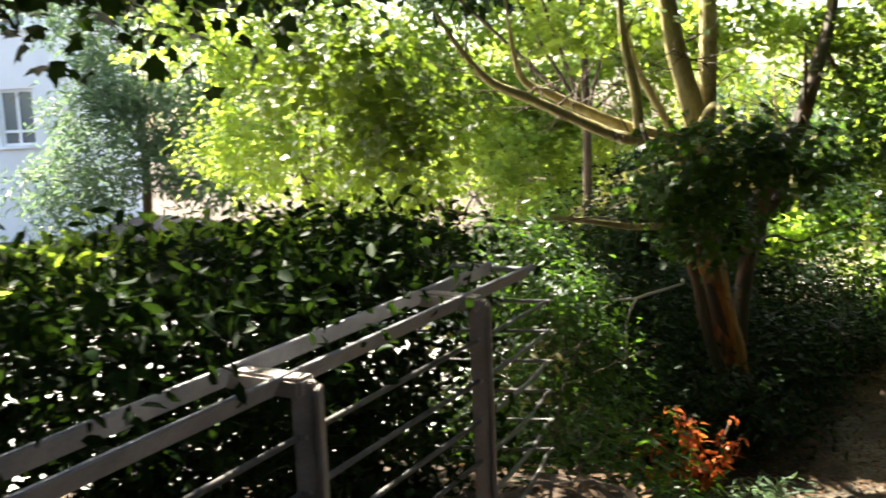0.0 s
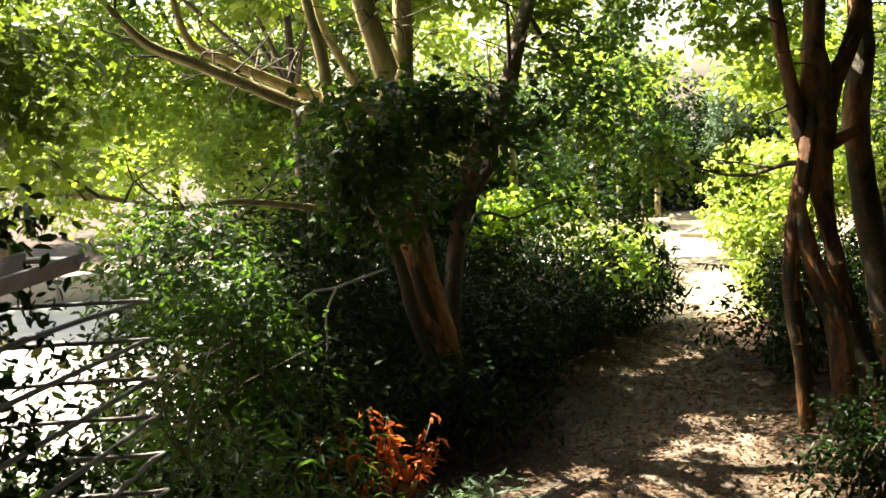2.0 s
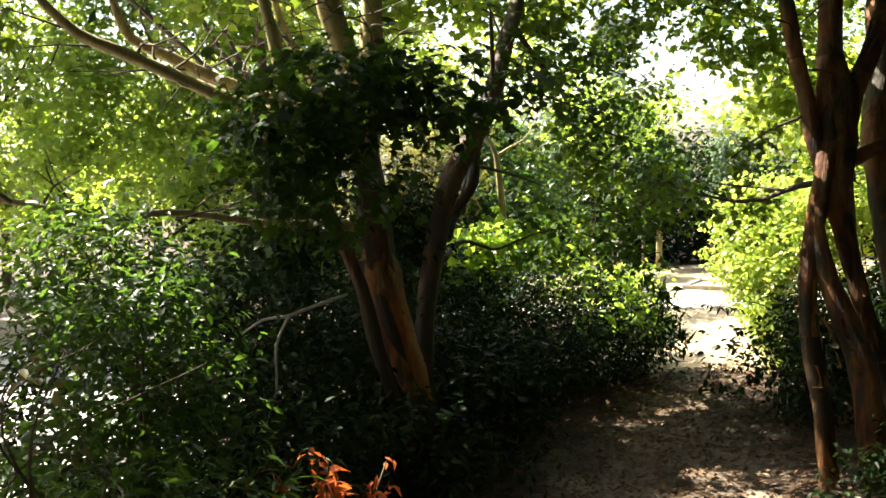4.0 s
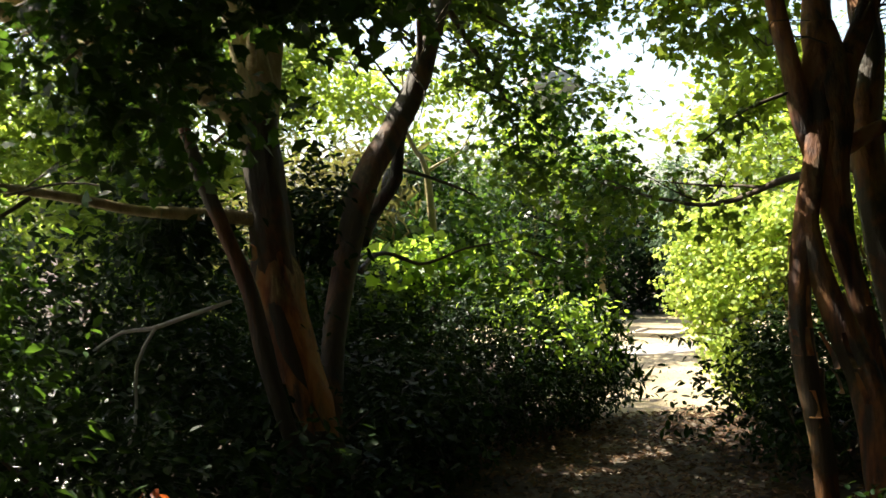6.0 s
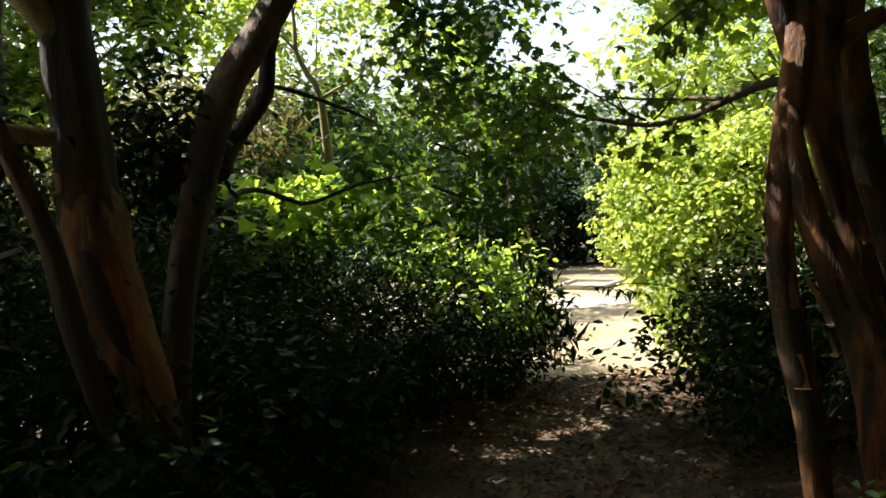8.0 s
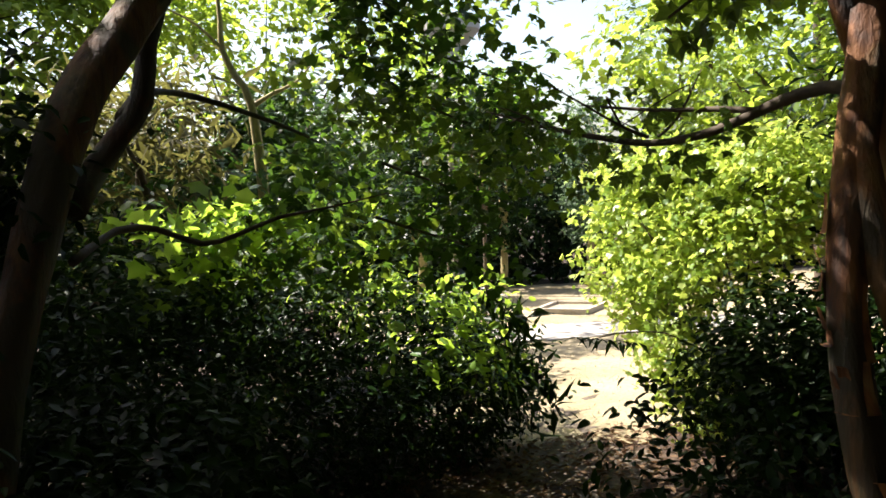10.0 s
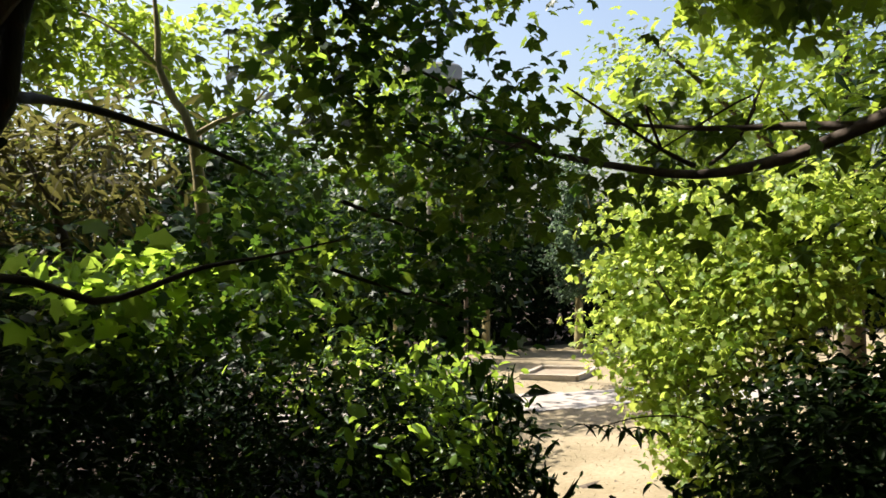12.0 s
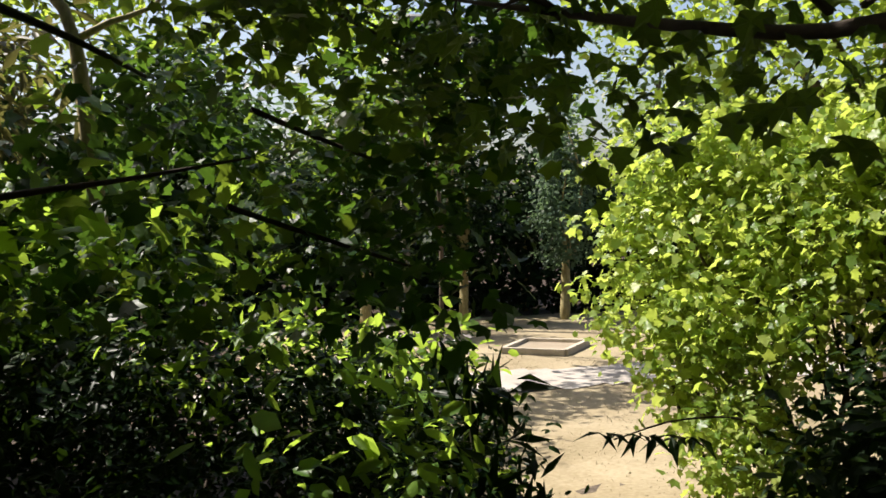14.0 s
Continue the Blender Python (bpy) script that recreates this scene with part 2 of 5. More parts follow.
def tube_data(pts, radii, seg=10, rough=0.0, seed=0, step=0.09):
    c, r = spline(pts, radii, step)
    g = np.random.default_rng(seed)
    ph = g.uniform(0, 6.28, 6)
    verts, faces = [], []
    up = np.array((0.31, 0.9, 0.2))
    for i, q in enumerate(c):
        d = c[min(i + 1, len(c) - 1)] - c[max(i - 1, 0)]
        d = d / (np.linalg.norm(d) + 1e-9)
        s = np.cross(d, up)
        s = s / (np.linalg.norm(s) + 1e-9)
        w = np.cross(d, s)
        for k in range(seg):
            a = 2 * math.pi * k / seg
            f = 1 + rough * (math.sin(2 * a + ph[0] + i * 0.13) * 0.5 + math.sin(3 * a + ph[1] - i * 0.21) * 0.4 + math.sin(5 * a + ph[2] + i * 0.35) * 0.35 + math.sin(8 * a + ph[4] - i * 0.12) * 0.2 + math.sin(i * 0.6 + ph[3]) * 0.3 + math.sin(i * 1.7 + 2 * a + ph[5]) * 0.25)
            verts.append(q + r[i] * f * (math.cos(a) * s + math.sin(a) * w))
    n = len(c)
    for i in range(n - 1):
        for k in range(seg):
            k2 = (k + 1) % seg
            faces.append((i * seg + k, i * seg + k2, (i + 1) * seg + k2, (i + 1) * seg + k))
    faces.append(tuple(range(seg))[::-1])
    faces.append(tuple((n - 1) * seg + k for k in range(seg)))
    return verts, faces


def tube(name, pts, radii, mat, parent, seg=10, rough=0.0, seed=0, label="", step=0.09):
    v, f = tube_data(pts, radii, seg, rough, seed, step)
    return mesh_object(name, v, f, mat, parent, label, True)


LEAF = {
    "oval": (np.array([(0, 0, 0), (0.5, 0, -0.05), (1, 0, -0.14), (0.28, 0.22, 0.05), (0.7, 0.19, 0.0), (0.28, -0.22, 0.05), (0.7, -0.19, 0.0)]),
             [(0, 1, 3), (3, 1, 4), (1, 2, 4), (0, 5, 1), (5, 6, 1), (1, 6, 2)]),
    "slim": (np.array([(0, 0, 0), (0.5, 0, -0.05), (1, 0, -0.2), (0.4, 0.12, 0.03), (0.4, -0.12, 0.03)]),
             [(0, 1, 3), (1, 2, 3), (0, 4, 1), (1, 4, 2)]),
    "card": (np.array([(0, 0, 0), (0.45, 0.3, 0.06), (1, 0.05, -0.1), (0.55, -0.3, 0.04)]), [(0, 2, 1), (0, 3, 2)]),
    "star": (np.array([(0, 0, 0), (0.05, 0.46, -0.06), (0.36, 0.2, 0.02), (1, 0, -0.14), (0.36, -0.2, 0.02), (0.05, -0.46, -0.06)]),
             [(0, 2, 1), (0, 3, 2), (0, 4, 3), (0, 5, 4)]),
    "maple": (np.array([(0.32, 0, -0.03), (0, 0, 0), (0.04, 0.24, 0.02), (0.02, 0.47, -0.06), (0.26, 0.32, 0.02), (0.54, 0.50, -0.08), (0.64, 0.25, 0.02), (1.0, 0, -0.14),
                        (0.64, -0.25, 0.02), (0.54, -0.50, -0.08), (0.26, -0.32, 0.02), (0.02, -0.47, -0.06), (0.04, -0.24, 0.02)]),
              [(0, i, i + 1 if i < 12 else 1) for i in range(1, 13)]),
}


def leaf_points(blobs, n, seed, clump=9, spread=0.13, holes=5, hole=0.45, shell=0.45):
    """Places of leaves: twigs scattered through ellipsoids (with gaps), and leaves round each twig."""
    g = np.random.default_rng(seed)
    w = np.array([b[6] if len(b) > 6 else b[3] * b[4] * b[5] for b in blobs], float)
    w /= w.sum()
    pts, nor = [], []
    for b, share in zip(blobs, w):
        k = max(2, int(n * share / clump))
        c, r = np.array(b[:3]), np.array(b[3:6])
        d = g.normal(size=(k * 3, 3))
        d /= np.linalg.norm(d, axis=1)[:, None]
        rad = shell + (1 - shell) * g.random(k * 3) ** 0.6
        rad *= 1 + 0.16 * np.sin(d[:, 0] * 5 + b[0]) * np.cos(d[:, 1] * 4 + b[1]) + 0.12 * np.sin(d[:, 2] * 7 + b[2] * 3)
        u = d * rad[:, None]
        keep = np.ones(len(u), bool)
        for _ in range(holes):
            h = g.normal(size=3)
            h *= (0.55 + 0.45 * g.random()) / np.linalg.norm(h)
            keep &= np.linalg.norm(u - h, axis=1) > hole * (0.6 + 0.6 * g.random())
        u = u[keep][:k]
        tw = c + u * r
        p = np.repeat(tw, clump, axis=0) + g.normal(size=(len(tw) * clump, 3)) * spread * np.array((1, 1, 0.7))
        pts.append(p)
        nor.append(np.repeat(u, clump, axis=0))
    return np.concatenate(pts), np.concatenate(nor)


def leaf_mesh(name, pts, outward, shape, size, mat, parent, seed=0, label="", up=0.8, out=0.5, wild=0.55, droop=0.25):
    """One mesh of single leaf blades at the given places."""
    g = np.random.default_rng(seed + 1)
    tv, tf = LEAF[shape]
    n = len(pts)
    nrm = g.normal(size=(n, 3)) * wild + outward * out + np.array((0, 0, up))
    nrm /= np.linalg.norm(nrm, axis=1)[:, None]
    ax = g.normal(size=(n, 3)) + outward * 0.6 - np.array((0, 0, droop))
    ax -= nrm * (ax * nrm).sum(1)[:, None]
    ax /= np.linalg.norm(ax, axis=1)[:, None] + 1e-9
    sd = np.cross(nrm, ax)
    s = size * g.uniform(0.55, 1.2, n)
    wd = g.uniform(0.8, 1.15, n)
    v = pts[:, None, :] + s[:, None, None] * (tv[None, :, 0:1] * ax[:, None, :] + wd[:, None, None] * tv[None, :, 1:2] * sd[:, None, :] + tv[None, :, 2:3] * g.uniform(0.3, 1.8, n)[:, None, None] * nrm[:, None, :])
    f = np.array(tf)[None] + (np.arange(n) * len(tv))[:, None, None]
    v, f = v.reshape(-1, 3), f.reshape(-1, 3)
    me = bpy.data.meshes.new(name)
    me.vertices.add(len(v))
    me.vertices.foreach_set("co", v.astype(np.float32).ravel())
    me.loops.add(f.size)
    me.loops.foreach_set("vertex_index", f.astype(np.int32).ravel())
    me.polygons.add(len(f))
    me.polygons.foreach_set("loop_start", np.arange(0, f.size, 3, dtype=np.int32))
    me.update(calc_edges=True)
    me.materials.append(mat)
    ob = new(name, me)
    if parent is not None:
        ob.parent = parent
        ob.matrix_parent_inverse = parent.matrix_world.inverted()
    return tagged(ob, label, kind="stuff")


gap_rng = np.random.default_rng(401)
GAPS = [(x + gap_rng.normal() * 0.2, y + gap_rng.normal() * 0.16, gap_rng.uniform(0.03, 0.12)) for x, y, k in ((3.13, 7.2, 6), (3.66, 7.14, 10), (4.1, 7.3, 8), (4.47, 7.4, 6), (4.6, 8.0, 3), (3.3, 6.6, 3)) for _ in range(k)]
GAPS += [(2.04, 6.42, 0.26), (1.29, 6.08, 0.2), (1.76, 5.73, 0.16), (1.67, 6.05, 0.12), (5.7, 6.82, 0.05), (6.42, 6.55, 0.05), (5.72, 10.1, 0.13, -0.3), (5.36, 9.93, 0.1, -0.3), (5.06, 9.87, 0.1, -0.3), (4.72, 9.78, 0.2), (4.36, 9.75, 0.16), (5.06, 9.95, 0.14)]


def in_gap(p, size):
    """Leaves that would close the chinks through which the sun reaches the path and the low plants."""
    shut = np.zeros(len(p), bool)
    drop = (p[:, 2] - GROUND) / TO_SUN.z
    gx_, gy_ = p[:, 0] - drop * TO_SUN.x, p[:, 1] - drop * TO_SUN.y
    for x, y, r, *floor in GAPS:
        shut |= (np.hypot(gx_ - x, gy_ - y) < r + 0.4 * size) & (p[:, 2] > (floor or [0.4])[0])
    return shut


def foliage(name, blobs, n, shape, size, mat, parent, seed, label="", clump=9, spread=0.13, holes=5, hole=0.45, shell=0.45, **k):
    p, o = leaf_points(blobs, n, seed, clump, spread, holes, hole, shell)
    z = p[:, 2] > GROUND + 0.02
    if parent is not None and parent.name.startswith("tree"):
        z &= ~in_gap(p, size)
    return leaf_mesh(name, p[z], o[z], shape, size, mat, parent, seed, label, **k)


def box_bm(x0, x1, y0, y1, z0, z1, bevel=0.0):
    bm = bmesh.new()
    bmesh.ops.create_cube(bm, size=1, matrix=Matrix.Translation(((x0 + x1) / 2, (y0 + y1) / 2, (z0 + z1) / 2)) @ Matrix.Diagonal((x1 - x0, y1 - y0, z1 - z0, 1)))
    if bevel:
        bmesh.ops.bevel(bm, geom=bm.edges, offset=bevel, segments=2, affect="EDGES")
    return bm


def bar(name, a, b, width, height, mat, parent, bevel=0.004, label="", tilt=0.0):
    """A flat bar from a to b, width across (level) and height upright."""
    a, b = Vector(a), Vector(b)
    d = b - a
    bm = box_bm(0, d.length, -width / 2, width / 2, -height / 2, height / 2, bevel)
    x = d.normalized()
    y = Vector((0, 0, 1)).cross(x)
    if y.length < 1e-3:
        y = Vector((0, 1, 0))
    y.normalize()
    z = x.cross(y)
    m = Matrix((x, y, z)).transposed().to_4x4()
    bm.transform(Matrix.Translation(a) @ m @ Matrix.Rotation(tilt, 4, "X"))
    return part(name, bm, mat, parent, label)


def smooth(u, a, b):
    u = np.clip((u - a) / (b - a), 0, 1)
    return u * u * (3 - 2 * u)


# ---- ground ----
RAIL_A, RAIL_U = np.array((-0.34, 2.43)), np.array((0.422, 0.907))
RAIL_N = np.array((-0.907, 0.422))


def terrain(x, y):
    """Height of the ground: a terrace at the start, a bank down from it, level beyond."""
    x, y = np.asarray(x, float), np.asarray(y, float)
    d = (x - RAIL_A[0]) * RAIL_N[0] + (y - RAIL_A[1]) * RAIL_N[1]
    e = (x - RAIL_A[0]) * RAIL_U[0] + (y - RAIL_A[1]) * RAIL_U[1]
    walk_drop = smooth(y, 0.5, 3.9) * smooth(-d, 0.15, 0.75)
    left_drop = np.maximum(smooth(d, 1.2, 2.6), smooth(e, 2.0, 3.4))
    h = GROUND * np.maximum(walk_drop, left_drop)
    far = np.hypot(x - 4, y - 10)
    ripple = 0.02 * np.sin(x * 2.1 + y * 1.3) + 0.015 * np.sin(x * 4.7 - y * 3.1) + 0.01 * np.sin(x * 9.1 + y * 7.7)
    return h + ripple * np.clip(1.25 - far / 8, 0, 1)


def sheet(name, xs, ys, mat, lift=0.0, outline=None, label="", category="", kind="structure"):
    X, Y = np.meshgrid(xs, ys)
    Z = terrain(X, Y) + lift
    v = np.stack([X, Y, Z], -1).reshape(-1, 3)
    w = len(xs)
    faces = []
    for j in range(len(ys) - 1):
        for i in range(w - 1):
            if outline is None or outline(0.5 * (xs[i] + xs[i + 1]), 0.5 * (ys[j] + ys[j + 1])):
                faces.append((j * w + i, j * w + i + 1, (j + 1) * w + i + 1, (j + 1) * w + i))
    ob = mesh_object(name, v, faces, mat, None, label, True)
    return tagged(ob, category=category, kind=kind)


gx = np.concatenate([[-900, -300, -100, -45], np.arange(-22, -6, 2.0), np.arange(-6, 12, 0.2), np.arange(12, 26, 2.0), [45, 100, 300, 900]])
gy = np.concatenate([[-900, -300, -100, -40], np.arange(-16, -2, 2.0), np.arange(-2, 16, 0.2), np.arange(16, 40, 2.0), [60, 120, 300, 900]])
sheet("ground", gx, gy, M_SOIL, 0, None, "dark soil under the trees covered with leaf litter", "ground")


def path_centre(y):
    return np.interp(y, [-3, 0, 2, 4, 6, 8, 10, 11.5, 13], [-0.2, 0.1, 1.1, 2.0, 3.0, 4.1, 5.25, 5.95, 6.9])


def on_path(x, y):
    half = np.interp(y, [0, 6, 9, 11, 13], [0.9, 1.15, 0.9, 0.45, 0.5]) + 0.12 * math.sin(y * 3.1) + 0.08 * math.sin(y * 7.3)
    return abs(x - path_centre(y)) < half and y < 12.4


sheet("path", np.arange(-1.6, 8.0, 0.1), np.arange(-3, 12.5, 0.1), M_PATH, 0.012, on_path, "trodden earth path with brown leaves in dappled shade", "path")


def on_lawn(x, y):
    edge = 5.7 + 0.45 * (y - 11.6) * 0.35 + 0.15 * math.sin(y * 2.3)
    return y > 11.15 + 0.18 * math.sin(x * 3.7) and x > edge - 0.2 and y < 20.55 - 0.22 * (x - 10) + 0.08 * math.sin(x * 1.9) and x < 22


sheet("lawn", np.arange(5, 22, 0.2), np.arange(10.9, 22.5, 0.2), M_LAWN, 0.014, on_lawn, "sunlit dry straw-coloured lawn", "lawn")


def on_paving(x, y):
    c = 15.55 - 0.32 * (x - 8.5)
    return abs(y - c) < 0.55 + 0.05 * math.sin(x * 2.7)


sheet("paving", np.arange(3, 20, 0.2), np.arange(11, 18, 0.1), M_GRAVEL, 0.024, on_paving, "pale gravel walk crossing the lawn in the sun", "path")
sheet("street", np.arange(-9, 1.8, 0.5), np.arange(6.5, 17.2, 0.5), M_PAVE, 0.03, lambda x, y: y > 8.2 and x < 0.9 + 0.12 * (y - 8), "bright sunlit concrete yard beyond the hedge", "pavement")

# ---- railing beside the terrace ----
def rail_pt(s, off, z):
    """A place s metres along the railing from its first post, off metres behind it."""
    q = RAIL_A + RAIL_U * s + RAIL_N * off
    return (q[0], q[1], z)


def build_railing():
    t = thing("railing", rail_pt(0, 0, 0), "grey painted steel railing with double top bar and thin rods", "railing")
    for s in (-1.12, -0.07, 1.02):
        post = part("post", box_bm(-0.03, 0.03, -0.012, 0.012, 0.0, 1.0, 0.004), M_RUST, t, "rust-stained flat steel post")
        ang = math.atan2(RAIL_U[1], RAIL_U[0]) - math.pi / 2
        m = Matrix.Translation(rail_pt(s, 0, 0)) @ Matrix.Rotation(ang + 0.35, 4, "Z")
        post.data.transform(m)
        web = part("web", box_bm(0.032, 0.044, -0.03, 0.03, 0.0, 0.985, 0.003), M_RUST, t)
        web.data.transform(m)
        arm = bar("bracket", rail_pt(s, -0.012, 0.985), rail_pt(s, 0.215, 0.998), 0.075, 0.05, M_RUST, t, 0.008)
        for dz in range(7):
            z = 0.86 - 0.143 * dz
            bolt = bmesh.new()
            bmesh.ops.create_uvsphere(bolt, u_segments=8, v_segments=5, radius=0.009, matrix=m @ Matrix.Translation((0, -0.013, z)) @ Matrix.Diagonal((1, 0.5, 1, 1)))
            part("rivet", bolt, M_RUST, t, "", True)
    bar("top_bar", rail_pt(-3.6, 0.055, 0.985), rail_pt(1.68, 0.055, 0.995), 0.012, 0.06, M_STEEL, t, 0.003, "", 0.5)
    bar("top_bar", rail_pt(-3.6, 0.2, 1.0), rail_pt(1.62, 0.2, 1.01), 0.012, 0.06, M_STEEL, t, 0.003, "", 0.35)
    bar("top_bar", rail_pt(1.66, 0.03, 1.002), rail_pt(1.76, 1.2, 1.005), 0.06, 0.012, M_STEEL, t, 0.003)
    for dz in range(7):
        z = 0.86 - 0.143 * dz
        a, b = rail_pt(-3.6, 0.012, z), rail_pt(1.3, 0.012, z - 0.01)
        corner = (0.44, 4.55, z - 0.1)
        c, r = [a, rail_pt(0, 0.012, z), b, (corner[0] - 0.02, corner[1] - 0.06, corner[2]), (corner[0] - 0.06, corner[1], corner[2]), (-0.3, 4.66, z - 0.09), (-1.9, 4.85, z - 0.07)], [0.0085] * 7
        tube("rod", c, r, M_ROD, t, 8, 0, dz, "", 0.25)
    return t


build_railing()

# ---- trees beside the path ----
def twigs_on(t, limb, n, seed, reach=0.55):
    """Thin forking twigs that leave a limb."""
    g = np.random.default_rng(seed)
    line, _ = spline(limb, (1, 1), 0.06)
    for i in range(n):
        a = line[int(g.uniform(0.1, 1) * (len(line) - 1))]
        d = g.normal(size=3) * np.array((1, 0.7, 0.5)) + np.array((0, 0, 0.55))
        d = d / np.linalg.norm(d) * reach * g.uniform(0.5, 1.3)
        b = a + d * 0.5 + g.normal(size=3) * 0.05
        c = a + d + g.normal(size=3) * 0.08 - np.array((0, 0, 0.06))
        tube("twig", [a, b, c], (g.uniform(0.007, 0.013), 0.003), M_TWIG, t, 5, 0.1, seed + i)
        tube("twig", [b, b + g.normal(size=3) * 0.1 + d * 0.2, b + g.normal(size=3) * 0.12 + d * 0.45], (0.006, 0.002), M_TWIG, t, 5, 0.1, seed + i + 50)



def bark_strips(t, stem, radius, n, seed, mat):
    """Thin curled strips of bark that stand off a stem."""
    g = np.random.default_rng(seed)
    line, _ = spline(stem, (1, 1), 0.05)
    for i in range(n):
        k = int(g.uniform(0.05, 0.8) * (len(line) - 1))
        a = g.uniform(0, 2 * math.pi)
        size, wide, curl = g.uniform(0.09, 0.24), g.uniform(0.012, 0.028), g.uniform(0.006, 0.03)
        v, f = [], []
        for j in range(6):
            u = j / 5
            q = line[min(len(line) - 1, k + int(u * size / 0.05))]
            off = radius * 1.02 + 0.004 + curl * (2 * u - 1) ** 2
            for side in (-1, 0, 1):
                b = a + side * wide * (1 - 0.6 * u * u) / radius
                v.append((q[0] + off * math.cos(b), q[1] + off * math.sin(b), q[2] + u * (size % 0.05)))
        for j in range(5):
            for c in range(2):
                f.append((3 * j + c, 3 * j + c + 1, 3 * j + c + 4, 3 * j + c + 3))
        mesh_object("bark_strip", v, f, mat, t, "", True)


def tree_orange_left():
    t = thing("tree", (2.62, 8.62, GROUND), "many-stemmed tree with peeling orange bark and dark green leaves", "tree")
    T = lambda n, p, r, s, m=M_BARK, seg=16, ro=0.11: tube(n, p, r, m, t, seg, ro, s)
    T("trunk", [(2.72, 8.60, -1.45), (2.62, 8.62, -1.05), (2.48, 8.68, -0.52), (2.37, 8.72, -0.14), (2.31, 8.76, 0.23), (2.29, 8.79, 0.60), (2.26, 8.81, 0.96), (2.25, 8.83, 1.34)], [0.14, 0.095, 0.105, 0.128, 0.138, 0.112, 0.1, 0.095], 1, M_BARK, 24, 0.15)
    tube("peeled_patch", [(2.57, 8.64, -0.86), (2.48, 8.675, -0.52), (2.37, 8.715, -0.14), (2.315, 8.75, 0.20), (2.30, 8.77, 0.34)], [0.07, 0.112, 0.135, 0.146, 0.1], M_PEELED, t, 24, 0.15, 1, "smooth orange wood where the bark has peeled")
    T("limb", [(2.26, 8.82, 1.15), (2.20, 8.82, 1.59), (2.11, 8.83, 1.94), (2.04, 8.83, 2.20), (1.96, 8.84, 2.75), (1.91, 8.86, 3.6)], [0.11, 0.098, 0.09, 0.085, 0.07, 0.03], 2, M_BARK2)
    T("limb", [(2.27, 8.84, 1.0), (2.35, 8.97, 1.63), (2.41, 9.11, 2.22), (2.45, 9.25, 2.78), (2.61, 9.37, 3.8)], [0.09, 0.085, 0.08, 0.07, 0.03], 3, M_BARK2)
    T("stem", [(2.55, 8.52, -1.4), (2.28, 8.50, -0.53), (2.19, 8.52, -0.16), (2.13, 8.52, 0.15), (1.98, 8.52, 0.56), (1.87, 8.54, 0.87), (1.7, 8.6, 1.5)], [0.05, 0.045, 0.05, 0.045, 0.04, 0.04, 0.02], 4)
    T("stem", [(2.60, 8.80, -1.4), (2.61, 8.85, -0.81), (2.68, 9.06, -0.23), (2.83, 9.25, 0.32), (3.00, 9.42, 0.79), (3.22, 9.56, 1.11), (3.47, 9.70, 1.50), (3.68, 9.87, 2.01), (3.85, 10.03, 2.38), (4.15, 10.3, 3.4)], [0.07, 0.062, 0.07, 0.08, 0.088, 0.088, 0.08, 0.072, 0.062, 0.03], 5)
    T("limb", [(2.96, 9.40, 0.40), (3.06, 9.56, 0.55), (3.17, 9.58, 0.69), (3.26, 9.60, 0.82), (3.30, 9.64, 1.05), (3.37, 9.67, 1.25), (3.48, 9.69, 1.55), (3.5, 9.7, 2.2)], [0.055, 0.055, 0.052, 0.05, 0.042, 0.036, 0.03, 0.012], 6)
    T("limb", [(2.25, 8.81, 0.96), (2.08, 8.78, 1.17), (1.81, 8.75, 1.32), (1.46, 8.65, 1.41), (1.05, 8.58, 1.60), (0.70, 8.50, 1.77), (0.41, 8.39, 1.90), (0.18, 8.29, 2.15), (-0.05, 8.15, 2.5)], [0.07, 0.062, 0.056, 0.05, 0.045, 0.04, 0.032, 0.024, 0.01], 7, M_BARK2)
    T("limb", [(2.23, 8.84, 1.32), (1.69, 8.83, 1.44), (1.23, 8.81, 1.64), (0.91, 8.76, 1.80), (0.71, 8.66, 1.90), (0.62, 8.56, 2.14), (0.55, 8.4, 2.6)], [0.065, 0.055, 0.045, 0.04, 0.034, 0.025, 0.01], 8, M_BARK2)
    T("limb", [(1.70, 8.68, 1.36), (1.67, 8.70, 1.78), (1.63, 8.72, 1.99), (1.58, 8.75, 2.29), (1.55, 8.79, 3.0)], [0.05, 0.045, 0.04, 0.035, 0.015], 9, M_BARK2)
    T("limb", [(2.05, 8.81, 1.36), (1.86, 8.92, 1.74), (1.74, 9.02, 2.02), (1.64, 9.11, 2.5)], [0.04, 0.035, 0.03, 0.015], 10, M_BARK2)
    T("branch", [(2.24, 8.78, 0.55), (1.92, 8.70, 0.59), (1.56, 8.58, 0.62), (1.29, 8.45, 0.68), (0.88, 8.34, 0.75), (0.49, 8.23, 0.74), (-0.06, 8.17, 0.88), (-0.43, 8.06, 0.92)], [0.04, 0.036, 0.03, 0.027, 0.024, 0.022, 0.018, 0.008], 11, M_BARK2, 8)
    T("twig", [(-0.02, 8.17, 0.87), (-0.17, 8.01, 1.03), (-0.32, 7.97, 1.21)], [0.016, 0.013, 0.008], 12, M_TWIG, 6)
    T("twig", [(1.30, 8.60, -0.12), (1.45, 8.60, -0.03), (1.60, 8.58, -0.02), (1.73, 8.56, 0.02), (1.86, 8.53, 0.06), (2.03, 8.52, 0.11)], [0.005, 0.010, 0.013, 0.013, 0.012, 0.009], 13, M_DEADWOOD, 6)
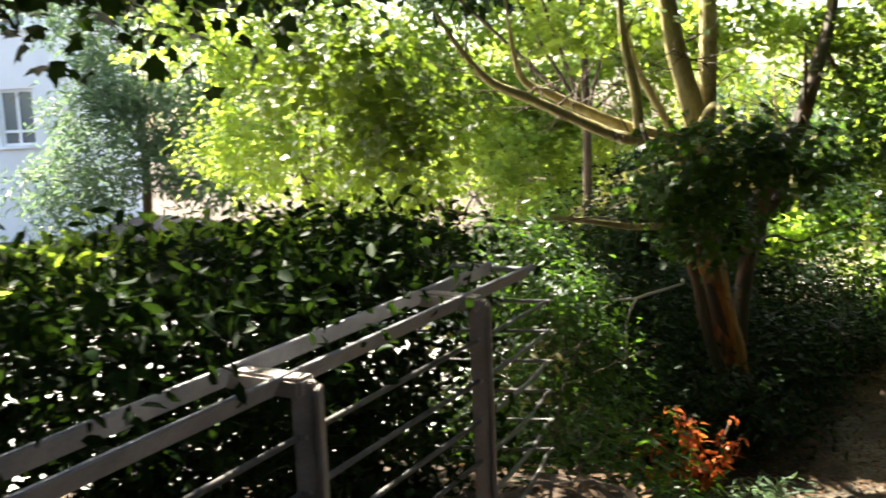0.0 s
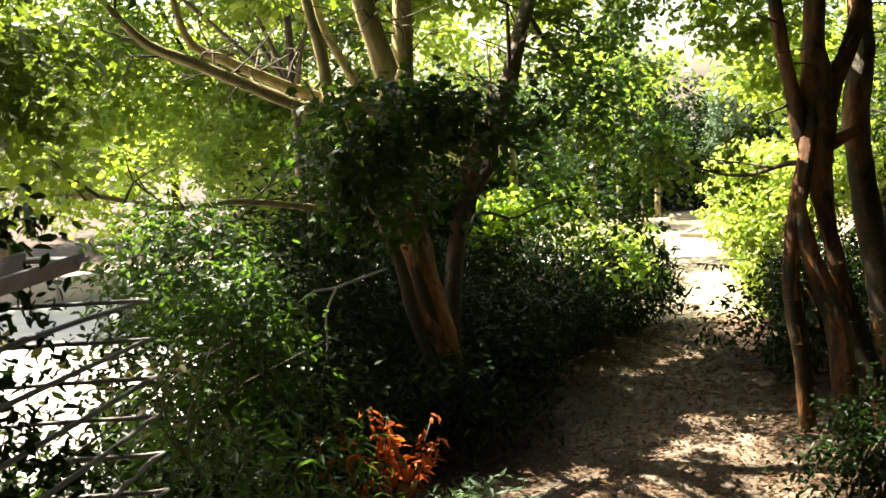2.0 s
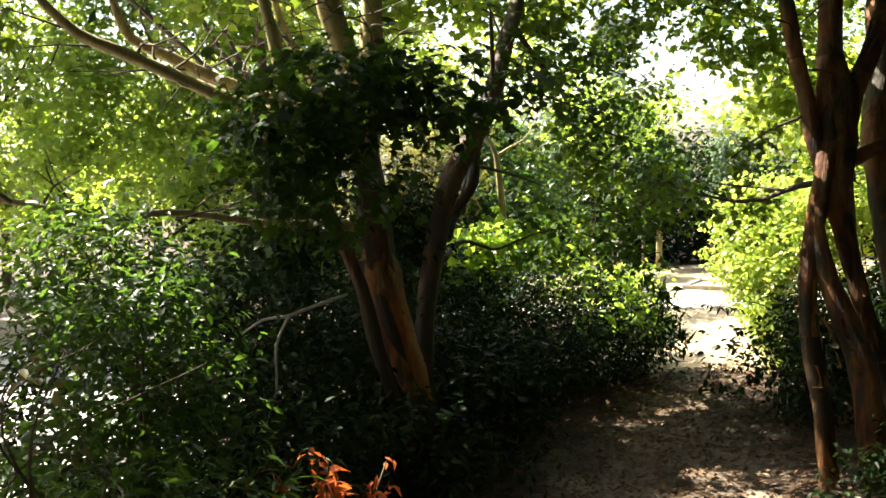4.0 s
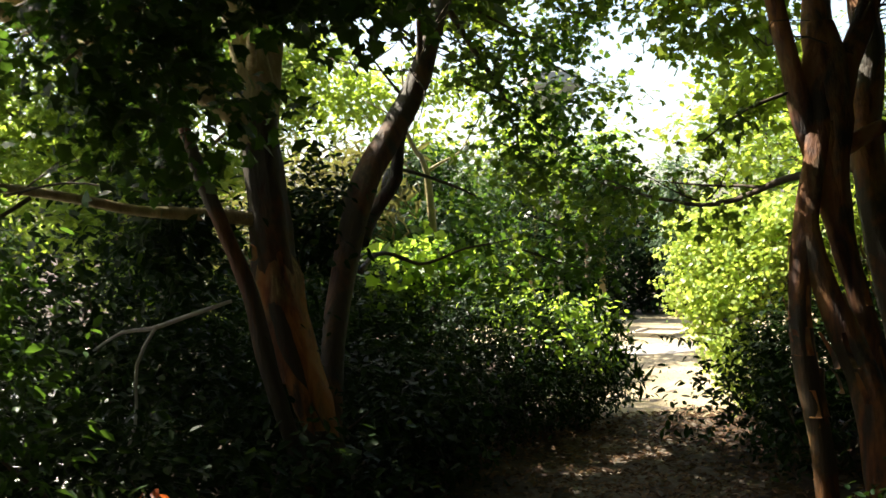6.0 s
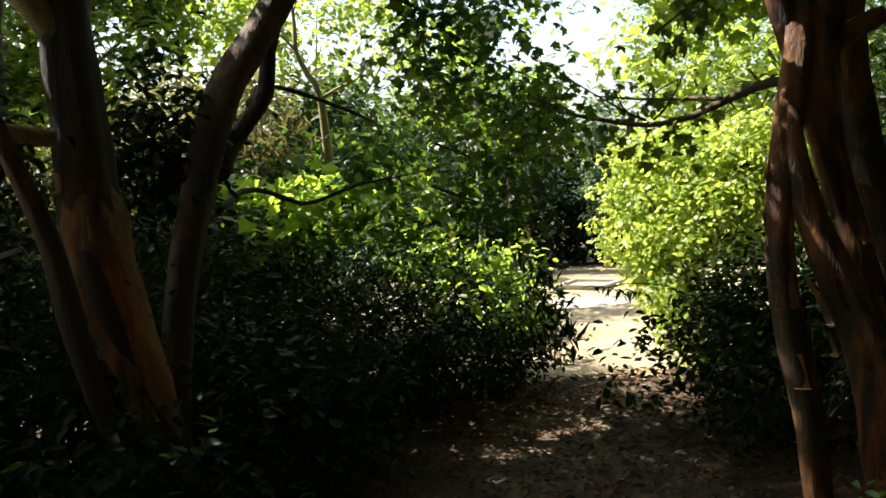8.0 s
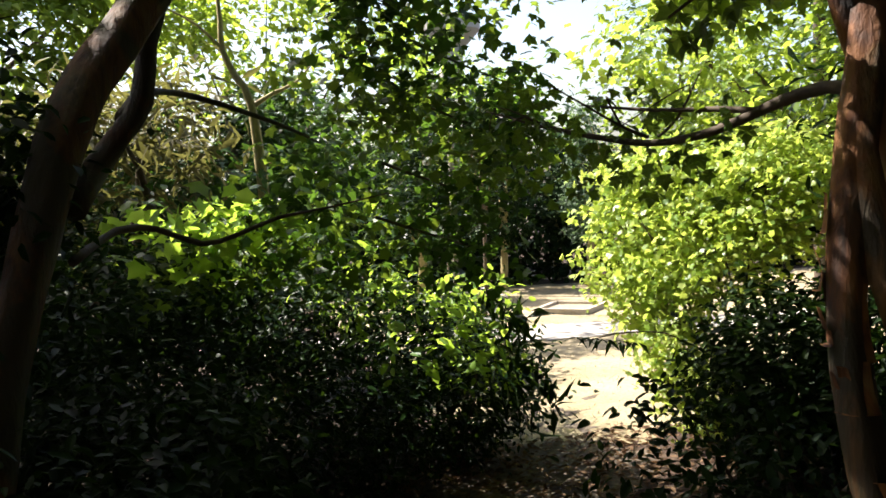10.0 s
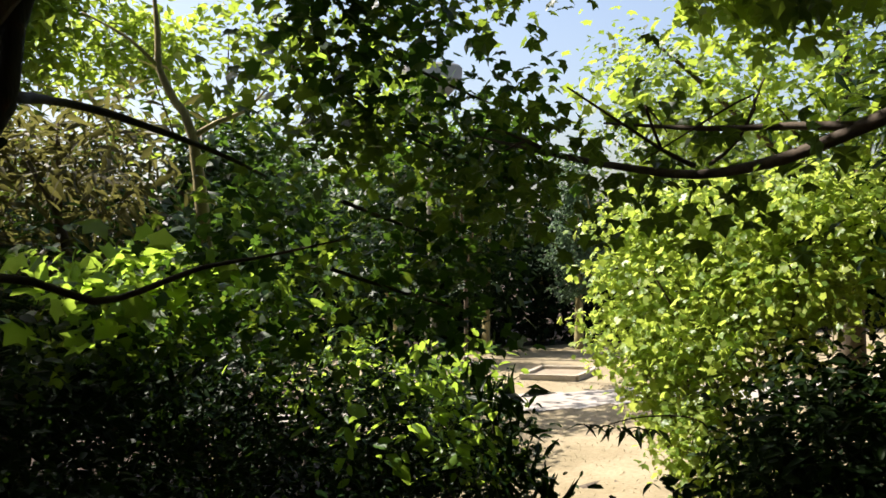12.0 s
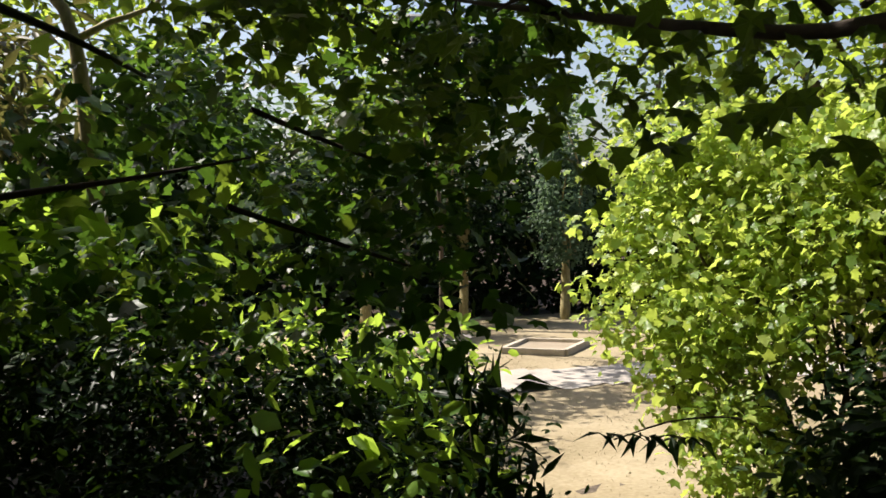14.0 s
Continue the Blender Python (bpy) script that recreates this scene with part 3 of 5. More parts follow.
    T("twig", [(1.62, 8.57, -0.02), (1.52, 8.5, -0.2), (1.5, 8.45, -0.5), (1.4, 8.4, -0.75)], [0.011, 0.010, 0.009, 0.005], 14, M_DEADWOOD, 6)
    T("branch", [(3.17, 9.58, 0.75), (3.29, 9.95, 0.88), (3.43, 10.3, 0.93), (3.62, 10.5, 0.92), (3.87, 10.65, 0.86), (4.14, 10.8, 0.78), (4.36, 10.95, 0.70)], [0.026, 0.022, 0.018, 0.016, 0.014, 0.011, 0.006], 15, M_TWIG, 6)
    T("branch", [(2.95, 9.45, 0.2), (3.15, 9.85, 0.30), (3.33, 10.04, 0.29), (3.53, 10.06, 0.21), (3.70, 10.10, 0.24), (3.91, 10.13, 0.31), (4.14, 10.15, 0.34), (4.5, 10.2, 0.40)], [0.02, 0.018, 0.016, 0.014, 0.012, 0.010, 0.007, 0.003], 16, M_TWIG, 6)
    T("branch", [(3.75, 9.95, 2.15), (4.1, 10.3, 1.85), (4.50, 10.76, 1.58), (4.61, 10.85, 1.37), (4.70, 10.95, 1.21), (4.77, 11.06, 1.05)], [0.03, 0.024, 0.018, 0.013, 0.010, 0.005], 17, M_TWIG, 6)
    for k, (limb, n) in enumerate([([(1.81, 8.75, 1.32), (1.05, 8.58, 1.60), (0.41, 8.39, 1.90), (0.0, 8.2, 2.4)], 9), ([(1.69, 8.83, 1.44), (0.91, 8.76, 1.80), (0.62, 8.56, 2.14)], 8),
                                    ([(2.20, 8.82, 1.59), (2.04, 8.83, 2.20)], 5), ([(2.35, 8.97, 1.63), (2.41, 9.11, 2.3)], 5), ([(3.22, 9.56, 1.11), (3.68, 9.87, 2.01)], 8),
                                    ([(1.67, 8.70, 1.78), (1.58, 8.75, 2.29)], 4), ([(1.29, 8.45, 0.68), (0.49, 8.23, 0.74), (-0.4, 8.06, 0.92)], 8)]):
        twigs_on(t, limb, n, 300 + k)
    bark_strips(t, [(2.55, 8.65, -0.75), (2.37, 8.72, -0.14), (2.31, 8.76, 0.23), (2.28, 8.8, 0.8)], 0.135, 14, 365, M_PEELED)
    # leaves
    foliage("crown", [(0.9, 8.3, 3.7, 1.4, 1.1, 0.7), (-1.5, 7.5, 3.3, 1.2, 1.1, 0.7), (3.9, 10.0, 3.3, 1.5, 1.3, 0.9)], 9500, "star", 0.115, M_MAPLE, t, 21)
    # leaves above the view, added as dense dark cards to block light
    foliage("unseen_crown", [(1.7, 8.0, 4.7, 1.7, 1.4, 0.7), (0.6, 6.8, 4.9, 2.0, 1.8, 0.7), (-1.1, 9.5, 4.6, 0.75, 0.6, 0.4), (1.3, 11.9, 4.0, 0.9, 0.6, 0.4, 0.45)], 9700, "card", 0.2, M_DARK, t, 26, spread=0.2)
    # shade on this bough is put into a darker leaf than the crown's
    foliage("inner_leaves", [(1.66, 6.3, 1.28, 0.46, 0.4, 0.24), (2.2, 6.2, 1.30, 0.45, 0.34, 0.2), (1.45, 6.4, 1.08, 0.3, 0.34, 0.26), (1.64, 6.3, 0.86, 0.34, 0.26, 0.2)], 2750, "maple", 0.062, M_MID, t, 22, "hanging bough leaves with shade put into their colour", clump=12, spread=0.085, holes=6)
    T("branch", [(2.22, 8.82, 1.40), (2.14, 8.0, 1.62), (1.98, 7.1, 1.55), (1.72, 6.4, 1.32), (1.55, 6.1, 1.12)], [0.03, 0.026, 0.02, 0.014, 0.006], 18, M_BARK2, 8)
    T("branch", [(1.95, 7.0, 1.54), (2.1, 6.5, 1.42), (2.2, 6.1, 1.3)], [0.014, 0.01, 0.005], 19, M_BARK2, 6)
    T("branch", [(1.72, 6.4, 1.32), (1.5, 6.35, 1.15), (1.35, 6.25, 1.0)], [0.01, 0.008, 0.004], 20, M_BARK2, 6)
    foliage("side_bough", [(-0.55, 6.8, 1.6, 0.45, 0.4, 0.4), (-0.6, 6.4, 2.0, 0.55, 0.4, 0.3), (-0.2, 6.9, 1.65, 0.45, 0.4, 0.35), (-0.25, 7.2, 1.2, 0.35, 0.35, 0.25)], 2300, "maple", 0.075, M_MAPLE, t, 28, "green leaves on a hanging side bough", clump=12, holes=6)
    # bough in the sun, coloured brighter than the rest of the crown
    foliage("lit_bough", [(3.2, 10.6, 2.4, 0.6, 0.35, 0.22), (4.1, 10.9, 2.4, 0.6, 0.35, 0.22), (2.4, 10.4, 2.5, 0.5, 0.3, 0.25), (1.4, 10.2, 2.5, 0.6, 0.3, 0.25)], 2600, "maple", 0.09, M_YELLOW, t, 27, "yellow-green leaves with the sun put into their colour")
    foliage("low_bough", [(-0.75, 8.3, 1.9, 0.4, 0.4, 0.35), (-0.6, 8.9, 1.0, 0.5, 0.4, 0.25), (1.9, 9.2, 2.4, 0.6, 0.5, 0.2), (4.2, 10.2, 2.35, 0.4, 0.4, 0.2), (4.9, 10.1, 2.35, 0.5, 0.4, 0.25), (5.7, 9.7, 2.35, 0.5, 0.4, 0.25), (6.4, 9.4, 2.4, 0.5, 0.4, 0.25)], 4300, "maple", 0.075, M_MAPLE, t, 23)
    g = np.random.default_rng(240)
    sprays = []
    # places kept in the sun: sprays on their sun line are left out
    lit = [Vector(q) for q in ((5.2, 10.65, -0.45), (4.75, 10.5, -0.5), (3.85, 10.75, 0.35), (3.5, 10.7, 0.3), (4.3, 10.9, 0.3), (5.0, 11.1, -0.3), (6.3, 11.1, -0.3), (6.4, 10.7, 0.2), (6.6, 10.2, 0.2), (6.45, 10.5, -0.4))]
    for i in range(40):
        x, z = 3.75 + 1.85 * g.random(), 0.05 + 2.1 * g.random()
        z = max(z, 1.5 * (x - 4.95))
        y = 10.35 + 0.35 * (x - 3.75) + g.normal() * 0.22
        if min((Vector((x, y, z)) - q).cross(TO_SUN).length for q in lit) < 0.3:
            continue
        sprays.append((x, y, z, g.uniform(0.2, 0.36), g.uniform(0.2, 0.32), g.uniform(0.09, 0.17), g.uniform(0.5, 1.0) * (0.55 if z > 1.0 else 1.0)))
        if i % 2 == 0:
            T("twig", [(x - 0.5, y - 0.1, z + 0.22), (x - 0.2, y, z + 0.12), (x + 0.25, y + 0.05, z - 0.03)], [0.009, 0.007, 0.003], 260 + i, M_TWIG, 5)
    # low sprays added to keep the sun off the laurel below
    for i in range(5):
        sprays.append((3.5 + 0.26 * i, 11.05, 0.0 + g.normal() * 0.04, 0.2, 0.18, 0.08, 0.6))
    for i in range(8):
        sprays.append((4.05 + 0.16 * i, 10.75 + 0.05 * i + g.normal() * 0.1, 0.12 + 0.5 * g.random(), 0.22, 0.2, 0.13, 0.5))
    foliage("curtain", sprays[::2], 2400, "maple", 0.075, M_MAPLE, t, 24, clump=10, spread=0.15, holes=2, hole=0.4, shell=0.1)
    # every second spray gets the darker leaf, in place of deeper shade
    foliage("shaded_curtain", sprays[1::2], 3200, "maple", 0.075, M_MID, t, 30, "curtain leaves with shade put into a deeper green", clump=10, spread=0.15, holes=2, hole=0.4, shell=0.1)
    # sunlight on this spray is put into its brighter leaf colour
    foliage("sunlit_spray", [(4.2, 10.9, 0.30, 0.35, 0.2, 0.1, 1.0), (3.85, 10.8, 0.33, 0.35, 0.2, 0.1, 1.3), (3.5, 10.7, 0.27, 0.3, 0.2, 0.1, 1.0), (4.7, 10.9, 1.3, 0.3, 0.3, 0.3, 0.4)], 330, "maple", 0.115, M_LIT, t, 25, "yellow-green spray with sunlight put into its colour", clump=6, holes=1)
    return t


tree_orange_left()


def tree_orange_right():
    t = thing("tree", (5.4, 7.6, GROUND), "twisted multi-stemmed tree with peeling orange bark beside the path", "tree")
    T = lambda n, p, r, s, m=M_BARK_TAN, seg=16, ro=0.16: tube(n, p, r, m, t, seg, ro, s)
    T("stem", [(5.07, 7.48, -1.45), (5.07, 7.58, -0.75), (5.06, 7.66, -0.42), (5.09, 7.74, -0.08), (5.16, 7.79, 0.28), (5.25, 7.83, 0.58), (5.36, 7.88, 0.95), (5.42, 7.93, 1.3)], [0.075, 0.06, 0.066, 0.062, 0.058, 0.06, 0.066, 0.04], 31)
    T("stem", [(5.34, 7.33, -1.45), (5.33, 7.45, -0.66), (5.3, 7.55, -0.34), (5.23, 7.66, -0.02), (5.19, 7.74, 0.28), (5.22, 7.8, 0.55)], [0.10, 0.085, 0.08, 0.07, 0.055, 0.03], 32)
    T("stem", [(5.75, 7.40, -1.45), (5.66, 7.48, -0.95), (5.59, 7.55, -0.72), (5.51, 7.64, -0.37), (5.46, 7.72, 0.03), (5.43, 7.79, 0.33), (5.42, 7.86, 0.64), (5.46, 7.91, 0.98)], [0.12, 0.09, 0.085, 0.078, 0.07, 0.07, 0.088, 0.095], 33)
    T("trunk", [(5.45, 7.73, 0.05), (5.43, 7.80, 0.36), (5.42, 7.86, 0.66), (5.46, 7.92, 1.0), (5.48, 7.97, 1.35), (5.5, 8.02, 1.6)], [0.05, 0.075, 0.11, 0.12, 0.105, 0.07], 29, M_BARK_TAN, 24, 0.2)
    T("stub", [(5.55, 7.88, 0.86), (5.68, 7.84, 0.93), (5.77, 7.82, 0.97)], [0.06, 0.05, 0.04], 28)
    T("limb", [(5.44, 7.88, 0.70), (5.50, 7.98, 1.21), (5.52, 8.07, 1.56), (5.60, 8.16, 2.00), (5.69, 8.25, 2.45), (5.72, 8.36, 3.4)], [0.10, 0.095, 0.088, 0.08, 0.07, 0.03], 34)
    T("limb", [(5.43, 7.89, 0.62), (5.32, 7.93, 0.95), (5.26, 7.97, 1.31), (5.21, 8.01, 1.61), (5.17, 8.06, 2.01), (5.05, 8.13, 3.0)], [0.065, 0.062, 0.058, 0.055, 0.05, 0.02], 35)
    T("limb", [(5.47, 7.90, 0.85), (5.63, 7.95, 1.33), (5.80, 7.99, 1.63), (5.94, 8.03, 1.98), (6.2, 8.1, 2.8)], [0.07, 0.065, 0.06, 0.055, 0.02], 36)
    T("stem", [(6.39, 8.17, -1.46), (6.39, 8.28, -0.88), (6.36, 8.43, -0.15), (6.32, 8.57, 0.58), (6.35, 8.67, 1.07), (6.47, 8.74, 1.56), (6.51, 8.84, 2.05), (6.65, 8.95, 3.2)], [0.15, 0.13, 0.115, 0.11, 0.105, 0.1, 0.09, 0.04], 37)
    T("branch", [(5.44, 7.92, 0.66), (5.42, 8.15, 0.70), (5.40, 8.36, 0.67), (5.38, 8.47, 0.64), (5.33, 8.70, 0.58), (5.29, 9.04, 0.56), (5.16, 9.31, 0.61), (5.05, 9.58, 0.68), (4.95, 9.95, 0.78)], [0.03, 0.027, 0.025, 0.022, 0.02, 0.017, 0.014, 0.01, 0.004], 38, M_TWIG, 8, 0.1)
    T("branch", [(5.38, 8.45, 0.645), (5.33, 8.65, 0.67), (5.22, 8.9, 0.69), (5.05, 9.2, 0.74)], [0.014, 0.012, 0.009, 0.004], 39, M_TWIG, 6, 0.1)
    for k, (limb, n) in enumerate([([(5.32, 7.93, 0.95), (5.21, 8.01, 1.61), (5.17, 8.06, 2.01)], 6), ([(5.63, 7.95, 1.33), (5.94, 8.03, 1.98)], 5), ([(5.33, 8.70, 0.58), (5.16, 9.31, 0.61), (4.95, 9.95, 0.78)], 3), ([(6.35, 8.67, 1.07), (6.5, 8.8, 2.0)], 4)]):
        twigs_on(t, limb, n, 330 + k, 0.4)
    bark_strips(t, [(5.07, 7.58, -0.75), (5.09, 7.74, -0.08), (5.15, 7.80, 0.26), (5.28, 7.85, 0.56)], 0.06, 16, 361, M_PEELED)
    bark_strips(t, [(5.59, 7.55, -0.72), (5.46, 7.72, 0.03), (5.42, 7.86, 0.64)], 0.076, 16, 362, M_PEELED)
    bark_strips(t, [(5.31, 7.45, -0.66), (5.20, 7.66, -0.15)], 0.08, 8, 363, M_PEELED)
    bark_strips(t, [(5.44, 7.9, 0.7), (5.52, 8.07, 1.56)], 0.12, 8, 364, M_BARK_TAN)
    foliage("crown", [(5.6, 8.0, 3.3, 1.5, 1.2, 0.8), (6.7, 8.5, 3.1, 1.3, 1.0, 0.8), (7.2, 8.2, 3.4, 1.7, 1.7, 0.9)], 13000, "star", 0.115, M_MAPLE, t, 41)
    # out-of-view leaf cards added here too, against light from above
    foliage("unseen_crown", [(4.6, 7.4, 4.2, 1.9, 1.8, 0.8), (3.4, 5.4, 5.0, 2.2, 2.0, 0.7), (4.3, 9.0, 3.5, 1.1, 0.9, 0.4), (5.0, 10.6, 3.4, 0.9, 0.7, 0.35)], 10500, "card", 0.2, M_DARK, t, 43, spread=0.2)
    # the right tree's bough in the sun, again by a brighter leaf colour
    foliage("upper_bough", [(5.8, 9.6, 2.0, 0.6, 0.5, 0.3), (6.35, 9.9, 1.6, 0.6, 0.4, 0.4)], 1900, "maple", 0.085, M_YELLOW, t, 42)
    T("twig", [(5.28, 7.96, 1.2), (4.95, 8.0, 1.08), (4.66, 8.0, 0.9)], [0.01, 0.008, 0.004], 44, M_TWIG, 6)
    return t


TREE_R = tree_orange_right()

# ---- shrubs ----
def shrub(label, at, blobs, n, shape, size, mat, seed, stems=7, name="shrub", category="shrub", stem_h=0.7, **k):
    t = thing(name, at, label, category)
    g = np.random.default_rng(seed)
    for i in range(stems):
        b = blobs[i % len(blobs)]
        base = (at[0] + g.normal() * 0.12, at[1] + g.normal() * 0.12, at[2] - 0.03)
        top = (b[0] + g.normal() * b[3] * 0.3, b[1] + g.normal() * b[4] * 0.3, b[2] + b[5] * stem_h * g.uniform(0.2, 1))
        mid = tuple(0.5 * (p + q) + g.normal() * 0.08 for p, q in zip(base, top))
        tube("stem", [base, mid, top], (0.018, 0.005), M_TWIG, t, 6, 0.1, seed + i)
    foliage("leaves", blobs, n, shape, size, mat, t, seed, **k)
    return t


LAUREL = shrub("glossy laurel shrub with shade and sunlight put into its leaf colours", (4.6, 11.0, GROUND), [(4.0, 10.6, -0.9, 0.9, 0.5, 0.5), (4.9, 11.1, -0.85, 0.8, 0.55, 0.55), (5.38, 11.4, -0.9, 0.55, 0.6, 0.5), (3.3, 10.3, -0.8, 0.7, 0.5, 0.6), (4.6, 11.6, -0.45, 0.8, 0.6, 0.4), (5.3, 11.9, -0.7, 0.6, 0.5, 0.45)], 23000, "oval", 0.054, M_LAUREL, 51, 12, spread=0.09, holes=4)
# low right face left out; dark shrub leaves stand in for its shade
FACE = [(x, y, z, 0.28, 0.28, 0.2) for x, y in ((6.78, 11.35), (6.84, 11.0), (6.96, 10.65), (7.08, 10.3), (7.24, 9.95)) for z in (0.42, 0.1, -0.2) if y + z > 10.2]
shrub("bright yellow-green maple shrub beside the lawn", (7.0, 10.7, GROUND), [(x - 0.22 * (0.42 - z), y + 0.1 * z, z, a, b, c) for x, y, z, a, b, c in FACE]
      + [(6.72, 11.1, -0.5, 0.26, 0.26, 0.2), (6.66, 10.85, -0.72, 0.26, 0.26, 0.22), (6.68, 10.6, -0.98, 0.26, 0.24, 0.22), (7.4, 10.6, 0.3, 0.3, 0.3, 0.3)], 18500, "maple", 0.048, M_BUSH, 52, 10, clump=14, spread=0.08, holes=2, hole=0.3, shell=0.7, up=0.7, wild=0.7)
shrub("green leafy shrub below the terrace railing", (0.9, 6.9, GROUND), [(0.78, 6.85, 0.05, 0.46, 0.42, 0.55), (0.5, 7.5, 0.35, 0.5, 0.5, 0.5), (0.5, 6.8, -0.4, 0.45, 0.4, 0.4)], 7000, "oval", 0.066, M_MID, 53, 9, spread=0.11, holes=5)
shrub("low dark undergrowth below the railing", (0.4, 5.5, -1.3), [(0.3, 5.4, -0.35, 0.7, 0.5, 0.4), (0.9, 5.8, -0.6, 0.6, 0.5, 0.5), (-0.4, 5.2, -0.2, 0.6, 0.5, 0.5), (1.0, 6.6, -0.75, 0.55, 0.5, 0.5)], 3400, "slim", 0.11, M_MID, 54, 8, spread=0.1, holes=4)
shrub("grey-green weeds with narrow leaves at the foot of the bank", (1.0, 6.3, GROUND), [(0.6, 6.35, -0.98, 0.26, 0.2, 0.26), (0.95, 6.4, -1.02, 0.26, 0.2, 0.24), (1.3, 6.4, -1.08, 0.24, 0.2, 0.2), (1.95, 6.45, -1.12, 0.3, 0.25, 0.16), (2.25, 6.7, -1.16, 0.25, 0.2, 0.14)], 1500, "slim", 0.1, M_BLUE, 69, 9, name="weeds", category="plant", clump=8, spread=0.06, holes=1)
BRAMBLE = shrub("tangled dark bramble with bare twigs behind the railing", (0.0, 5.3, -1.3), [(0.0, 5.05, -0.45, 0.55, 0.32, 0.5), (0.5, 5.35, -0.55, 0.42, 0.32, 0.5), (-0.6, 5.3, -0.4, 0.5, 0.4, 0.5), (-0.1, 5.5, -0.75, 0.7, 0.4, 0.45)], 6500, "oval", 0.058, M_LAUREL, 66, 8, spread=0.09, holes=3)
g_ = np.random.default_rng(67)
for i in range(16):
    a = (g_.uniform(-0.6, 0.6), g_.uniform(4.9, 5.4), g_.uniform(-0.4, 0.0))
    b = (a[0] + g_.normal() * 0.22, a[1] + g_.normal() * 0.1, a[2] + g_.uniform(0.2, 0.45))
    c = (b[0] + g_.normal() * 0.25, b[1] + g_.normal() * 0.1, b[2] + g_.uniform(0.0, 0.3))
    tube("twig", [a, b, c], (0.006, 0.002), M_TWIG, BRAMBLE, 5, 0.1, 670 + i)
foliage("upper_leaves", [(0.0, 5.05, 0.3, 0.5, 0.25, 0.3), (0.45, 5.2, 0.25, 0.3, 0.25, 0.3)], 170, "oval", 0.06, M_TAN, BRAMBLE, 68, "few dry leaves on bare twigs", clump=3, spread=0.06, holes=0)
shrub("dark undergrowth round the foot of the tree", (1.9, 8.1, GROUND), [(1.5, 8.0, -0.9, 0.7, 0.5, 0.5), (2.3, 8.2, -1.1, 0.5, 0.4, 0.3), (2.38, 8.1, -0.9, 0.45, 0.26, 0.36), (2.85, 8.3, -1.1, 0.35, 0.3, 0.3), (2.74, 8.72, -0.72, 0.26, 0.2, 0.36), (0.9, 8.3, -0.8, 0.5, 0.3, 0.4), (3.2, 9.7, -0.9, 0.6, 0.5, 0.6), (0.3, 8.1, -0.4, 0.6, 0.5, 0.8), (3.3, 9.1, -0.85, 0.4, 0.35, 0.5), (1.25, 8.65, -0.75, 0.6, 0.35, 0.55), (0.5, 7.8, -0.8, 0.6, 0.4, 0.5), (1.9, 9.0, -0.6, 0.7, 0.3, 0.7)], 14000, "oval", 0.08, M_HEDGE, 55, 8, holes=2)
shrub("low evergreen ground cover beside the path", (4.5, 6.1, GROUND), [(4.45, 6.15, -1.1, 0.5, 0.45, 0.25), (5.0, 6.6, -1.1, 0.5, 0.4, 0.25), (4.9, 5.7, -1.05, 0.5, 0.5, 0.3), (5.5, 6.9, -1.0, 0.5, 0.4, 0.3)], 3200, "oval", 0.06, M_LAUREL, 56, 8, spread=0.08, holes=2, name="ground_cover", category="plant")
# dark leaf masses added in the gaps, where deep shade looks black
shrub("dense near-black shrubs filling in for shade between the trees", (1.8, 10.4, GROUND), [(0.95, 9.7, -0.5, 0.6, 0.5, 0.9), (1.7, 10.2, -0.4, 0.9, 0.6, 1.0), (2.7, 10.6, -0.6, 0.7, 0.6, 0.85), (3.3, 11.4, -0.4, 0.8, 0.6, 0.9), (4.2, 12.3, -0.5, 0.8, 0.6, 0.8), (1.2, 10.0, -0.7, 0.8, 0.5, 0.7), (2.3, 9.7, -0.8, 0.8, 0.4, 0.6), (2.0, 11.5, -0.3, 1.0, 0.5, 1.0), (3.0, 12.1, -0.3, 0.9, 0.5, 1.0), (1.3, 9.5, 0.3, 0.6, 0.35, 0.5), (0.85, 9.3, 0.25, 0.4, 0.3, 0.4), (2.68, 9.45, 0.55, 0.2, 0.2, 0.55, 0.16), (1.75, 8.95, 0.5, 0.28, 0.22, 0.45, 0.16)], 28000, "oval", 0.085, M_HEDGE, 57, 10, holes=0, shell=0.2)
# later blobs draw the maple shrub's shaded lower right in dark leaves
shrub("dark shrub beneath the twisted tree and for the bush's shaded corner", (6.2, 8.9, GROUND), [(6.0, 8.9, -0.95, 0.6, 0.5, 0.45), (6.7, 8.3, -0.8, 0.6, 0.6, 0.6), (5.9, 9.7, -1.0, 0.4, 0.4, 0.35), (7.4, 9.0, -0.5, 0.7, 0.6, 0.9), (7.0, 7.4, -0.9, 0.7, 0.6, 0.5), (6.9, 9.9, -0.75, 0.65, 0.45, 0.5, 0.5), (7.6, 10.1, -0.7, 0.6, 0.45, 0.55, 0.4), (6.6, 9.5, -0.95, 0.5, 0.4, 0.4), (7.0, 10.2, -0.7, 0.6, 0.4, 0.55), (6.5, 9.9, -0.95, 0.3, 0.25, 0.35)], 15000, "oval", 0.08, M_HEDGE, 58, 8, holes=2)
# sunlit top of the laurel, drawn by brighter leaves
foliage("sunlit_spray", [(5.3, 11.05, -0.72, 0.4, 0.3, 0.16), (4.8, 11.1, -0.3, 0.5, 0.3, 0.1), (5.5, 11.6, -0.45, 0.45, 0.4, 0.14), (5.2, 11.4, -0.25, 0.5, 0.35, 0.14)], 850, "oval", 0.08, M_LIT, LAUREL, 59, "laurel leaves with sunlight put into a brighter colour", clump=14, spread=0.075, holes=4)
